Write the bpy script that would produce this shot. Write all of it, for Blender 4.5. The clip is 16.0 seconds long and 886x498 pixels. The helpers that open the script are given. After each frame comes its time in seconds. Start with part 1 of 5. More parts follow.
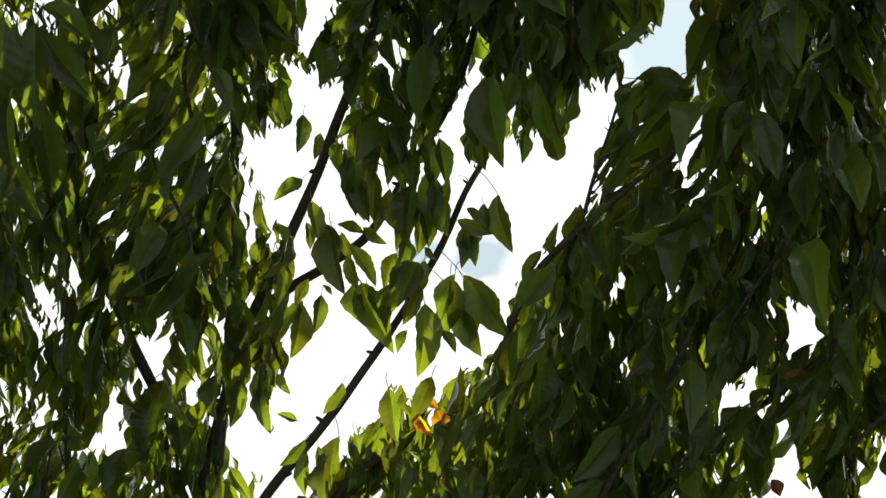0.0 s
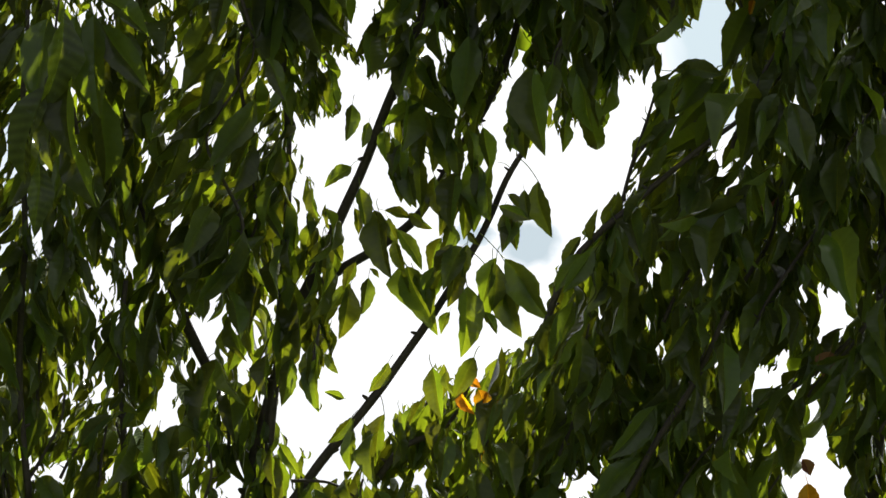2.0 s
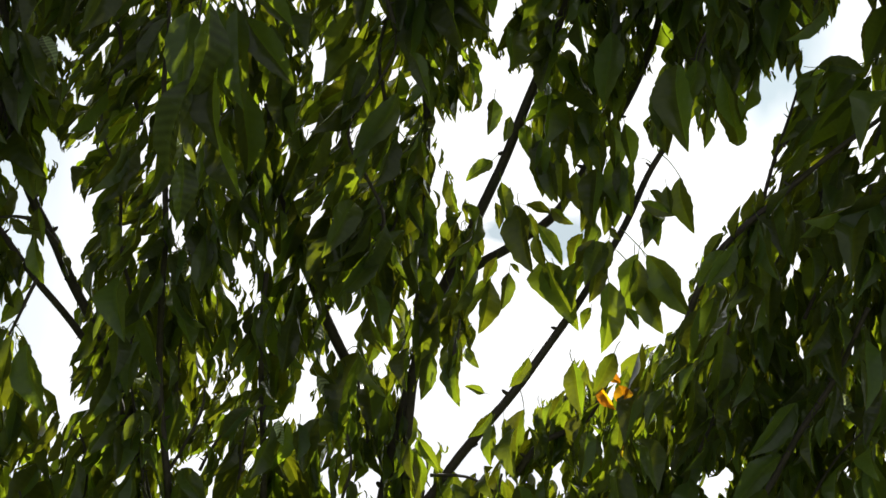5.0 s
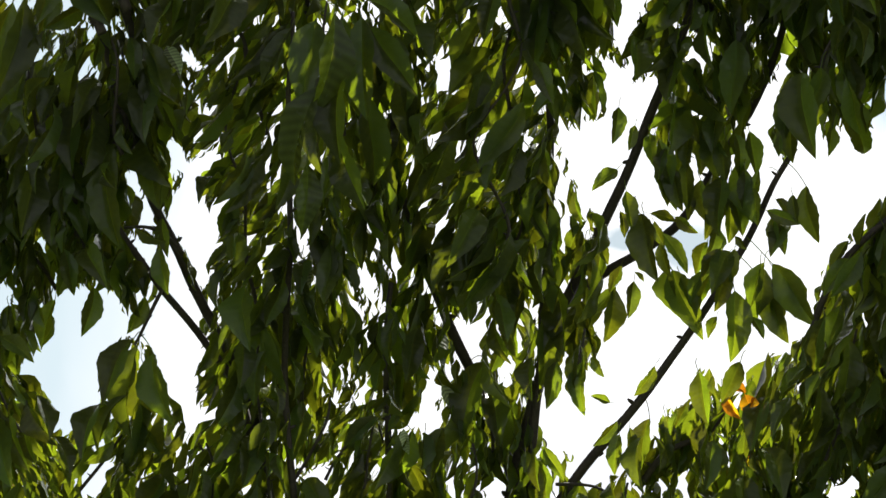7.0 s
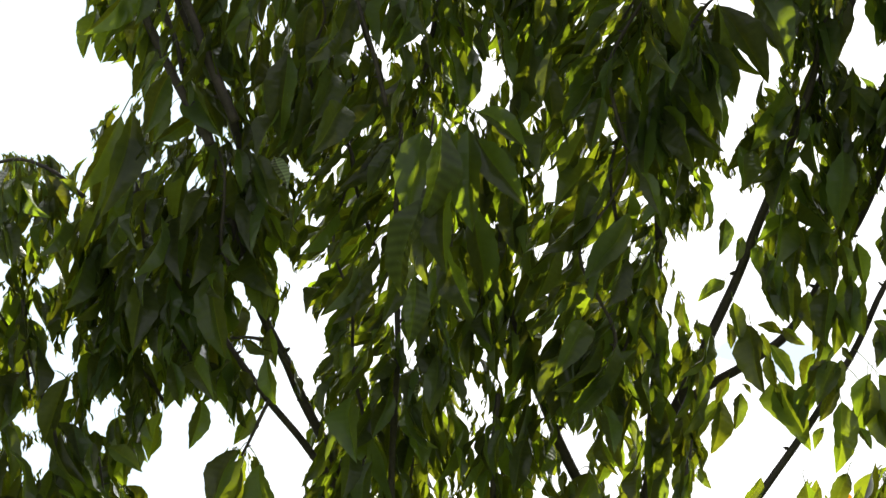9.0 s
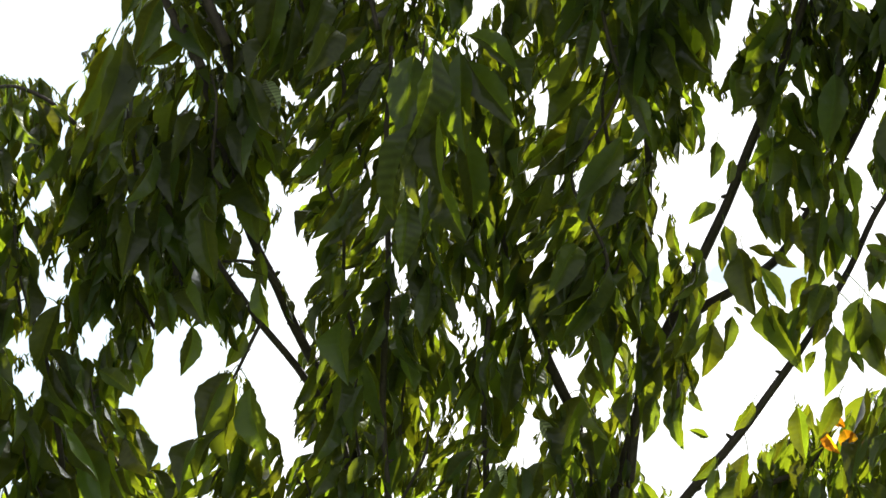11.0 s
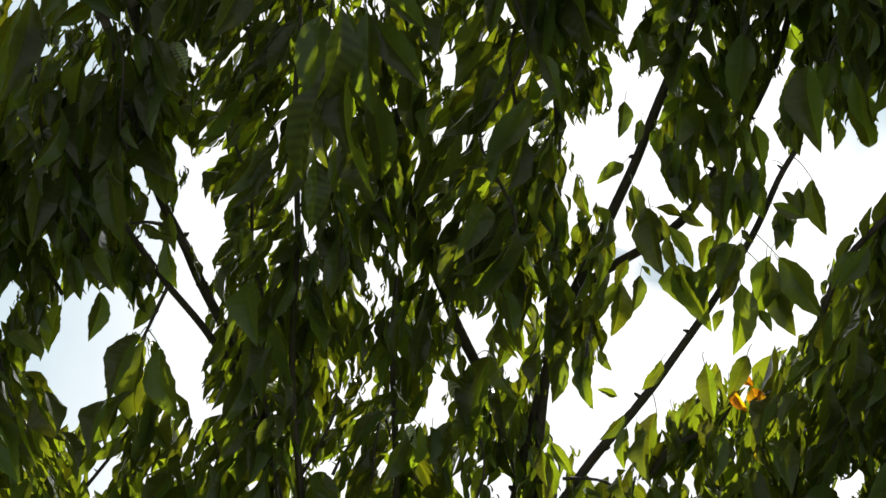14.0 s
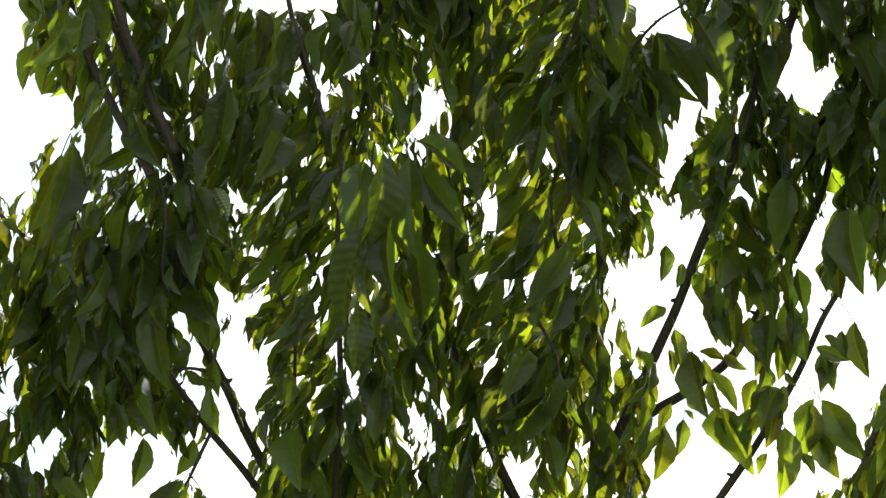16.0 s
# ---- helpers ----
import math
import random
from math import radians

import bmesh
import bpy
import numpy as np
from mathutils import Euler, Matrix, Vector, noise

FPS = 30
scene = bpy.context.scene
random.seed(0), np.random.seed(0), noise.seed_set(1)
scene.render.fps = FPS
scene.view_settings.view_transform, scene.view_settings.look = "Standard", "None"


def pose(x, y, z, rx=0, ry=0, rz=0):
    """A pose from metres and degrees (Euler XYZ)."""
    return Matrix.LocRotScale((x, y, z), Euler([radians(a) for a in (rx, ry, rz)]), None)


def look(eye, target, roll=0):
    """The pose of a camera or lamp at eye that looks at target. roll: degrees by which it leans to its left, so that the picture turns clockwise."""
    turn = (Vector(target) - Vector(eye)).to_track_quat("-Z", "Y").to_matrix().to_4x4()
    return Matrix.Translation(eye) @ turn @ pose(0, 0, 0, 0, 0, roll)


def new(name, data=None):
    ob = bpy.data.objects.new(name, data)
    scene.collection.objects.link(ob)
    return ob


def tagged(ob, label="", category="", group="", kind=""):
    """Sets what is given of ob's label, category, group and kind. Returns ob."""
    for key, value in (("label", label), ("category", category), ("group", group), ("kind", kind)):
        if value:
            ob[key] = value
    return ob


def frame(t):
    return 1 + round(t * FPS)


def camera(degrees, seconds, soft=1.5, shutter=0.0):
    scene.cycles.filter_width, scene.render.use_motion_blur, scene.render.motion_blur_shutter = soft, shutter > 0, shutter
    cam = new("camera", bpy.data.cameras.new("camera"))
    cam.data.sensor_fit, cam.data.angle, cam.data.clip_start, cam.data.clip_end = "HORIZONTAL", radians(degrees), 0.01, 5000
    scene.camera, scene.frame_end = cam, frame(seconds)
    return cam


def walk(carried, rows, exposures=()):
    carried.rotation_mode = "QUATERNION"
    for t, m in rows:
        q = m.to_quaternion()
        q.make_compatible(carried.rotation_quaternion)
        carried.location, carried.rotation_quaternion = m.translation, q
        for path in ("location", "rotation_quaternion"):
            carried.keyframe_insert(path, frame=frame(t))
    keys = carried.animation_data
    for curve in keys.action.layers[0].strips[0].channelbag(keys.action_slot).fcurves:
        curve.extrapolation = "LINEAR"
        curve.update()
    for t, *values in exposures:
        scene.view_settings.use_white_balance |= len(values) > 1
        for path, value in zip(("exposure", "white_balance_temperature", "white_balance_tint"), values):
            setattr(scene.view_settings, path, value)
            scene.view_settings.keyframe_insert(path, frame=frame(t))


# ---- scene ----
# ---------------------------------------------------------------- camera
cam = camera(11.19, 16.0, soft=1.5)
PATH = [
    (0.0, (0.200, 0.251, 1.701), (0.5476, 7.4103, 4.6145), -1.63),
    (0.5, (0.200, -0.015, 1.594), (0.5846, 7.3989, 4.6428), -2.01),
    (1.0, (0.200, -0.015, 1.594), (0.6430, 7.4000, 4.6401), -2.14),
    (1.5, (0.200, -0.015, 1.594), (0.6351, 7.4048, 4.6283), -1.88),
    (2.0, (0.200, -0.015, 1.594), (0.4713, 7.4199, 4.5908), -1.07),
    (2.5, (0.195, -0.015, 1.594), (0.4029, 7.4290, 4.5684), -0.83),
    (3.0, (0.185, -0.015, 1.594), (0.4008, 7.4250, 4.5782), -0.96),
    (3.2, (0.180, -0.015, 1.594), (0.3984, 7.4207, 4.5890), -0.91),
    (5.3, (0.000, 0.000, 1.600), (0.1943, 7.4251, 4.5780), -0.31),
    (5.5, (0.000, 0.000, 1.600), (0.1796, 7.4326, 4.5593), -0.26),
    (6.0, (0.000, 0.000, 1.600), (0.1445, 7.4405, 4.5399), -0.59),
    (6.5, (0.000, 0.000, 1.600), (0.0632, 7.4415, 4.5374), -0.35),
    (7.0, (0.000, 0.000, 1.600), (0.0000, 7.4175, 4.5969), 0.00),
    (7.5, (0.000, 0.000, 1.600), (-0.0810, 7.3753, 4.7013), 0.33),
    (8.0, (0.000, 0.000, 1.600), (-0.1771, 7.3476, 4.7699), 0.79),
    (10.5, (0.000, 0.000, 1.600), (-0.1839, 7.3429, 4.7815), 0.50),
    (11.0, (0.000, 0.000, 1.600), (-0.1738, 7.3948, 4.6530), 0.57),
    (11.5, (0.000, 0.000, 1.600), (-0.1405, 7.4064, 4.6243), 0.01),
    (12.0, (0.000, 0.000, 1.600), (-0.0937, 7.3806, 4.6881), -0.33),
    (12.5, (-0.010, 0.000, 1.600), (-0.0651, 7.3680, 4.7193), -0.26),
    (13.0, (-0.020, 0.004, 1.591), (-0.0257, 7.3897, 4.6656), -0.39),
    (13.5, (-0.033, 0.011, 1.572), (-0.0164, 7.4054, 4.6266), -0.46),
    (14.0, (-0.045, 0.017, 1.558), (-0.0116, 7.4211, 4.5879), -0.27),
    (14.5, (-0.052, 0.021, 1.549), (-0.0179, 7.4229, 4.5835), -0.54),
    (15.0, (-0.058, 0.022, 1.546), (-0.0555, 7.4071, 4.6225), -0.71),
    (15.5, (-0.064, 0.023, 1.543), (-0.0969, 7.3557, 4.7498), -0.67),
    (16.0, (-0.070, 0.024, 1.540), (-0.0854, 7.3249, 4.8260), -0.42),
]
EXPOSURES = [(0.0, 1.16), (3.2, 1.04), (5.5, 1.1), (7.0, 1.16), (8.0, 1.64), (10.5, 1.66), (12.5, 1.22), (14.5, 1.08), (16.0, 1.96)]
walk(cam, [(t, look(e, g, r)) for t, e, g, r in PATH], EXPOSURES)

# ---------------------------------------------------------------- daylight
SUN_ELEVATION, SUN_TURN = 53.0, 35.0   # beyond the crown, to its right
world = bpy.data.worlds.new("daylight")
scene.world = world
world.use_nodes = True
wn, wl = world.node_tree.nodes, world.node_tree.links
wn.clear()
sky = wn.new("ShaderNodeTexSky")
sky.sky_type, sky.sun_disc = "NISHITA", False
sky.sun_elevation, sky.sun_rotation = radians(SUN_ELEVATION), radians(SUN_TURN)
sky.air_density, sky.dust_density, sky.ozone_density = 0.8, 3.0, 0.6
wcoord = wn.new("ShaderNodeTexCoord")
wnoise = wn.new("ShaderNodeTexNoise")
wnoise.inputs["Scale"].default_value, wnoise.inputs["Detail"].default_value = 7.0, 6.0
wramp = wn.new("ShaderNodeValToRGB")
wramp.color_ramp.elements[0].position, wramp.color_ramp.elements[1].position = 0.14, 0.42
wmix = wn.new("ShaderNodeMixRGB")
wcloud = wn.new("ShaderNodeHueSaturation")   # thin bright cloud, as bright as the sky round it and paler
wcloud.inputs["Saturation"].default_value, wcloud.inputs["Value"].default_value = 0.10, 1.85
wl.new(sky.outputs["Color"], wcloud.inputs["Color"])
wl.new(wcloud.outputs["Color"], wmix.inputs["Color2"])
wback = wn.new("ShaderNodeBackground")
wback.inputs["Strength"].default_value = 0.05
wout = wn.new("ShaderNodeOutputWorld")
wl.new(wcoord.outputs["Generated"], wnoise.inputs["Vector"])
wl.new(wnoise.outputs["Fac"], wramp.inputs["Fac"])
wl.new(wramp.outputs["Color"], wmix.inputs["Fac"])
wl.new(sky.outputs["Color"], wmix.inputs["Color1"])
wl.new(wmix.outputs["Color"], wback.inputs["Color"])
wl.new(wback.outputs["Background"], wout.inputs["Surface"])

sun = new("sun", bpy.data.lights.new("sun", "SUN"))
sun.data.energy, sun.data.angle, sun.data.color = 5.0, radians(1.0), (1.0, 0.95, 0.86)
se, sa = radians(SUN_ELEVATION), radians(SUN_TURN)
sun.matrix_world = look((math.sin(sa) * math.cos(se) * 30, math.cos(sa) * math.cos(se) * 30, math.sin(se) * 30), (0, 0, 0))


# ---------------------------------------------------------------- materials
def material(name):
    mat = bpy.data.materials.new(name)
    mat.use_nodes = True
    nodes, links = mat.node_tree.nodes, mat.node_tree.links
    return mat, nodes, links, nodes["Principled BSDF"], nodes["Material Output"]


def math_node(nodes, links, op, a, b=0.0):
    n = nodes.new("ShaderNodeMath")
    n.operation = op
    for socket, value in zip(n.inputs, (a, b)):
        if isinstance(value, (int, float)):
            socket.default_value = value
        else:
            links.new(value, socket)
    return n.outputs[0]


def leaf_material(name, face, through_light, share, gloss=0.42, ribbed=0.03):
    """A leaf: glossy green face with pleats at the side veins, and light coming through."""
    mat, nodes, links, bsdf, out = material(name)
    info, geo, uv = nodes.new("ShaderNodeObjectInfo"), nodes.new("ShaderNodeNewGeometry"), nodes.new("ShaderNodeUVMap")
    chance = math_node(nodes, links, "FRACT", math_node(nodes, links, "ADD", info.outputs["Random"], geo.outputs["Random Per Island"]))
    sep = nodes.new("ShaderNodeSeparateXYZ")
    links.new(uv.outputs["UV"], sep.inputs[0])
    side = math_node(nodes, links, "ABSOLUTE", math_node(nodes, links, "SUBTRACT", sep.outputs["X"], 0.5))
    phase = math_node(nodes, links, "SUBTRACT", math_node(nodes, links, "MULTIPLY", sep.outputs["Y"], 62.0),
                      math_node(nodes, links, "MULTIPLY", side, 26.0))
    pleat = math_node(nodes, links, "SINE", phase)
    rib = math_node(nodes, links, "MAXIMUM", math_node(nodes, links, "SUBTRACT", 1.0, math_node(nodes, links, "MULTIPLY", side, 28.0)), 0.0)
    coord = nodes.new("ShaderNodeTexCoord")
    blotch = nodes.new("ShaderNodeTexNoise")
    blotch.inputs["Scale"].default_value, blotch.inputs["Detail"].default_value = 14.0, 4.0
    links.new(coord.outputs["Object"], blotch.inputs["Vector"])

    def shade(colour, least=0.6, spread=0.5):
        hsv = nodes.new("ShaderNodeHueSaturation")
        hsv.inputs["Color"].default_value = (*colour, 1)
        links.new(math_node(nodes, links, "ADD", math_node(nodes, links, "MULTIPLY", chance, 0.045), 0.478), hsv.inputs["Hue"])
        value = math_node(nodes, links, "ADD", math_node(nodes, links, "MULTIPLY", chance, spread), least)
        value = math_node(nodes, links, "ADD", value, math_node(nodes, links, "MULTIPLY", blotch.outputs["Fac"], 0.35))
        value = math_node(nodes, links, "ADD", value, math_node(nodes, links, "MULTIPLY", pleat, ribbed))
        value = math_node(nodes, links, "ADD", value, math_node(nodes, links, "MULTIPLY", rib, 0.35))
        links.new(value, hsv.inputs["Value"])
        return hsv.outputs["Color"]

    links.new(shade(face), bsdf.inputs["Base Color"])
    patchy = math_node(nodes, links, "MULTIPLY", math_node(nodes, links, "SUBTRACT", blotch.outputs["Fac"], 0.5), 0.35)
    links.new(math_node(nodes, links, "ADD", patchy, gloss), bsdf.inputs["Roughness"])
    bsdf.inputs["Specular IOR Level"].default_value = 0.28
    bump = nodes.new("ShaderNodeBump")
    bump.inputs["Strength"].default_value, bump.inputs["Distance"].default_value = 0.16, 0.001
    links.new(math_node(nodes, links, "SUBTRACT", pleat, math_node(nodes, links, "MULTIPLY", rib, 2.0)), bump.inputs["Height"])
    links.new(bump.outputs["Normal"], bsdf.inputs["Normal"])
    trans = nodes.new("ShaderNodeBsdfTranslucent")
    links.new(shade(through_light, 0.30, 1.15), trans.inputs["Color"])
    mix = nodes.new("ShaderNodeMixShader")
    mix.inputs["Fac"].default_value = share
    links.new(bsdf.outputs["BSDF"], mix.inputs[1])
    links.new(trans.outputs["BSDF"], mix.inputs[2])
    links.new(mix.outputs["Shader"], out.inputs["Surface"])
    return mat


def rough_material(name, dark, light, scale, roughness, depth=0.004):
    mat, nodes, links, bsdf, out = material(name)
    coord, fine, broad = nodes.new("ShaderNodeTexCoord"), nodes.new("ShaderNodeTexNoise"), nodes.new("ShaderNodeTexNoise")
    fine.inputs["Scale"].default_value, fine.inputs["Detail"].default_value = scale * 6, 6.0
    broad.inputs["Scale"].default_value, broad.inputs["Detail"].default_value = scale, 3.0
    for n in (fine, broad):
        links.new(coord.outputs["Object"], n.inputs["Vector"])
    both = math_node(nodes, links, "ADD", math_node(nodes, links, "MULTIPLY", fine.outputs["Fac"], 0.5),
                     math_node(nodes, links, "MULTIPLY", broad.outputs["Fac"], 0.5))
    ramp = nodes.new("ShaderNodeValToRGB")
    ramp.color_ramp.elements[0].position, ramp.color_ramp.elements[1].position = 0.35, 0.65
    ramp.color_ramp.elements[0].color, ramp.color_ramp.elements[1].color = (*dark, 1), (*light, 1)
    links.new(both, ramp.inputs["Fac"])
    links.new(ramp.outputs["Color"], bsdf.inputs["Base Color"])
    bsdf.inputs["Roughness"].default_value = roughness
    bump = nodes.new("ShaderNodeBump")
    bump.inputs["Strength"].default_value, bump.inputs["Distance"].default_value = 0.6, depth
    links.new(fine.outputs["Fac"], bump.inputs["Height"])
    links.new(bump.outputs["Normal"], bsdf.inputs["Normal"])
    return mat


GREEN = leaf_material("green leaf", (0.036, 0.050, 0.020), (0.318, 0.385, 0.012), 0.28, 0.19)
RIBBED = leaf_material("ribbed leaf", (0.036, 0.050, 0.020), (0.318, 0.385, 0.012), 0.30, 0.22, 0.16)
PALE = leaf_material("pale underside and sheen", (0.24, 0.27, 0.18), (0.30, 0.34, 0.14), 0.4, 0.5, 0.4)
AMBER = leaf_material("autumn leaf", (0.45, 0.17, 0.012), (0.80, 0.36, 0.008), 0.55, 0.5)
YELLOW = leaf_material("yellowed leaf", (0.55, 0.33, 0.02), (0.85, 0.55, 0.02), 0.55, 0.5)
BROWN = leaf_material("withered leaf", (0.20, 0.09, 0.045), (0.25, 0.09, 0.03), 0.3, 0.6)
BARK = rough_material("bark", (0.022, 0.016, 0.015), (0.065, 0.047, 0.042), 30.0, 0.7)
GRASS = rough_material("meadow", (0.03, 0.05, 0.015), (0.06, 0.085, 0.025), 0.8, 0.9, 0.03)

# ---------------------------------------------------------------- the crown's face
# The crown turns one face to the viewer; places on it are given in millimetres across and down,
# and metres behind it.
EYE = Vector((0.0, 0.0, 1.6))
UP_ANGLE, REACH = radians(22), 8.0
AHEAD = Vector((0, math.cos(UP_ANGLE), math.sin(UP_ANGLE)))
ACROSS = Vector((1, 0, 0))
UPWARD = Vector((0, -math.sin(UP_ANGLE), math.cos(UP_ANGLE)))


def at(a, h, d=0.0):
    a, h, d = float(a), float(h), float(d)
    return EYE + (REACH + d) * (AHEAD + (a - 784) / 8000 * ACROSS + (441 - h) / 8000 * UPWARD)


STEP, LEFT, TOP, RIGHT, BOTTOM = 4, -340, -430, 2340, 1130
COLS, ROWS = (RIGHT - LEFT) // STEP, (BOTTOM - TOP) // STEP
GA, GH = np.meshgrid(LEFT + STEP * (np.arange(COLS) + 0.5), TOP + STEP * (np.arange(ROWS) + 0.5))
OPEN = np.zeros((ROWS, COLS), bool)
STRICT = np.zeros((ROWS, COLS), bool)      # chinks that no blade may cross at all


def inside(corners, a, h):
    hit = np.zeros(a.shape, bool)
    for (x0, y0), (x1, y1) in zip(corners, corners[1:] + corners[:1]):
        if y0 != y1:
            hit ^= ((y0 > h) != (y1 > h)) & (a < (x1 - x0) * (h - y0) / (y1 - y0) + x0)
    return hit


def opening(*corners):
    """A hole in the foliage through which the sky shows."""
    global OPEN, STRICT
    hole = inside(list(corners), GA, GH)
    OPEN |= hole
    if hole.sum() * STEP * STEP < 2500:
        STRICT |= hole


def slit(a0, h0, a1, h1, width):
    """A slim chink from one place to another; a few stand in for glints on leaves."""
    global OPEN, STRICT
    ua, uh = a1 - a0, h1 - h0
    length = math.hypot(ua, uh)
    along = ((GA - a0) * ua + (GH - h0) * uh) / (length * length)
    off = np.hypot(GA - a0 - np.clip(along, 0, 1) * ua, GH - h0 - np.clip(along, 0, 1) * uh)
    chink = off < max(2.4, 0.5 * width - 0.5)
    OPEN |= chink
    STRICT |= chink


def dot(a, h, r):
    """A small round chink."""
    global OPEN, STRICT
    chink = np.hypot(GA - a, GH - h) < max(2.9, r - 0.3)
    OPEN |= chink
    STRICT |= chink


# open sky beside the crown's upper flank
opening((-400, -500), (-30, -500), (-36, -187), (-50, -100), (-10, -130), (-10, -85), (40, -110), (70, -100), (40, -27), (80, -15),
        (10, -10), (-26, 43), (-50, 130), (-96, 83), (-200, 78), (-400, 90))
# holes of the left part
opening((-162, 202), (-147, 175), (-127, 211), (-109, 174), (-115, 218), (-167, 223))
opening((-83, 141), (-43, 161), (-45, 181), (-77, 221), (-82, 206), (-59, 178), (-82, 176))
opening((-157, 315), (-122, 304), (-89, 241), (-75, 301), (-87, 321), (-112, 311))
opening((-207, 267), (-157, 272), (-162, 297), (-207, 312))
opening((-124, 466), (-104, 426), (-97, 366), (-87, 368), (-91, 444), (-65, 406), (-61, 456), (-31, 416), (-18, 446), (-46, 456), (-71, 471), (-76, 506), (-104, 546), (-121, 506))
opening((-26, 516), (24, 511), (19, 536), (-6, 566), (-26, 556), (-31, 531))
opening((-151, 607), (-126, 586), (-96, 596), (-101, 626), (-135, 651), (-154, 627))
opening((-166, 537), (-116, 531), (-108, 566), (-161, 572))
opening((-67, 366), (-37, 398), (-12, 371), (-22, 391), (-47, 391))
opening((-27, 331), (-12, 336), (-12, 361))
opening((59, 421), (84, 426), (104, 460), (94, 466))
opening((27, 61), (32, 26), (57, 41), (47, 76))
opening((57, 101), (77, 94), (67, 114))
opening((310, 73), (327, 85), (337, 119), (322, 110))
opening((8, 40), (30, 0), (48, 0), (50, 50), (30, 70))
opening((25, 655), (75, 612), (95, 530), (140, 505), (195, 515), (235, 570), (275, 505), (362, 605), (342, 660), (345, 705),
        (385, 755), (330, 765), (310, 700), (270, 620), (240, 600), (215, 600), (175, 690), (180, 720), (115, 775), (75, 700), (50, 688))
opening((215, 640), (230, 640), (222, 700), (190, 712))
opening((135, 820), (190, 805), (215, 835), (180, 870), (150, 890), (140, 850))
opening((208, 305), (245, 295), (250, 350), (262, 335), (287, 402), (245, 402), (225, 402), (215, 360))
opening((287, 235), (330, 260), (335, 290), (375, 262), (405, 285), (370, 310), (352, 335), (355, 355), (385, 375), (390, 395),
        (380, 410), (395, 430), (370, 450), (365, 480), (370, 520), (355, 510), (330, 440), (300, 400), (292, 360), (325, 320), (300, 275))
opening((225, 415), (270, 430), (275, 460), (300, 445), (320, 460), (360, 540), (365, 595), (320, 545), (270, 480), (240, 440))
opening((0, 505), (22, 508), (25, 540), (0, 550))
opening((327, 100), (345, 100), (350, 120), (335, 118))
opening((352, 165), (364, 185), (352, 210))
# holes near the top
opening((344, -310), (509, -309), (508, -221), (443, -231), (388, -222), (348, -240))
opening((118, -272), (136, -272), (140, -192), (130, -192))
opening((437, -119), (452, -149), (467, -119), (447, -99), (427, -94))
opening((485, -99), (499, -91), (494, -54), (483, -64))
opening((467, -49), (487, -37), (478, -21))
opening((522, -124), (543, -158), (557, -150), (565, -116), (527, -117))
opening((582, -170), (594, -168), (609, -100), (587, -106))
opening((627, -98), (647, -118), (662, -87), (682, -102), (707, -57), (681, -25), (661, 1), (636, -10), (645, -58))
opening((562, -60), (573, -48), (583, -10), (566, -20))
opening((1014, -305), (1129, -304), (1098, -214), (1038, -174), (1023, -184))
opening((1113, -194), (1133, -199), (1147, -153), (1187, -93), (1204, -78), (1182, -46), (1157, -103))
opening((1107, -94), (1132, -69), (1164, -46), (1143, 7), (1136, 31), (1116, 51), (1101, 81), (1088, 76), (1088, 41), (1111, 36), (1106, -29))
opening((1217, -48), (1227, -65), (1249, -58), (1241, -21), (1216, -21))
opening((1254, -11), (1263, -12), (1268, 25), (1251, 17))
opening((1216, 82), (1246, 69), (1257, 102), (1230, 114))
opening((1287, -82), (1313, -182), (1323, -222), (1345, -227), (1348, -162), (1362, -112), (1372, -119), (1397, -128), (1419, -121), (1397, -91), (1372, -40), (1347, -52), (1327, -72))
opening((1432, -31), (1452, -36), (1457, 27), (1446, 21))
opening((1336, 88), (1345, 93), (1340, 136))
opening((1394, 59), (1408, 89), (1390, 141), (1373, 128))
opening((1296, -230), (1309, -214), (1294, -165), (1288, -202))
opening((1311, 13), (1318, 8), (1321, 48))
opening((712, -137), (722, -137), (723, -112))
opening((748, -32), (767, -42), (761, -2))
opening((926, -195), (946, -200), (948, -175))
opening((768, 108), (800, 92), (795, 162), (768, 165))
opening((926, 148), (940, 160), (945, 200), (930, 200))
opening((662, 410), (675, 450), (668, 470), (655, 440))
opening((625, 470), (660, 495), (670, 550), (655, 555), (640, 515))
opening((602, 535), (620, 515), (642, 555), (610, 572))
opening((620, 575), (660, 575), (630, 605))
opening((553, 638), (574, 636), (586, 695))
opening((640, 665), (652, 665), (648, 700), (662, 722), (628, 715))
opening((780, 562), (800, 550), (830, 575), (850, 560), (855, 522), (870, 522), (862, 600), (850, 652), (822, 652), (800, 605))
opening((758, 665), (772, 652), (785, 690), (765, 730), (745, 758), (700, 762), (742, 722), (748, 680))
opening((888, 640), (908, 645), (898, 675))
opening((925, 705), (950, 712), (985, 735), (965, 735))
opening((868, 838), (885, 840), (897, 890), (868, 890))
# large holes beside the slanting twigs
opening((988, 200), (1012, 228), (1050, 212), (1080, 200), (1085, 170), (1062, 112), (1080, 118), (1095, 130), (1115, 112), (1122, 150),
        (1140, 175), (1165, 135), (1175, 145), (1178, 165), (1150, 245), (1178, 270), (1165, 340), (1190, 350), (1205, 375), (1180, 385),
        (1140, 372), (1110, 385), (1085, 425), (1130, 425), (1135, 450), (1065, 470), (1060, 400), (1040, 350), (1020, 330), (1005, 300), (990, 260))
opening((990, 300), (1008, 318), (1016, 370), (1000, 395))
opening((1104, 15), (1122, 30), (1108, 60), (1118, 100), (1100, 70))
opening((1210, 82), (1235, 80), (1252, 110), (1225, 117))
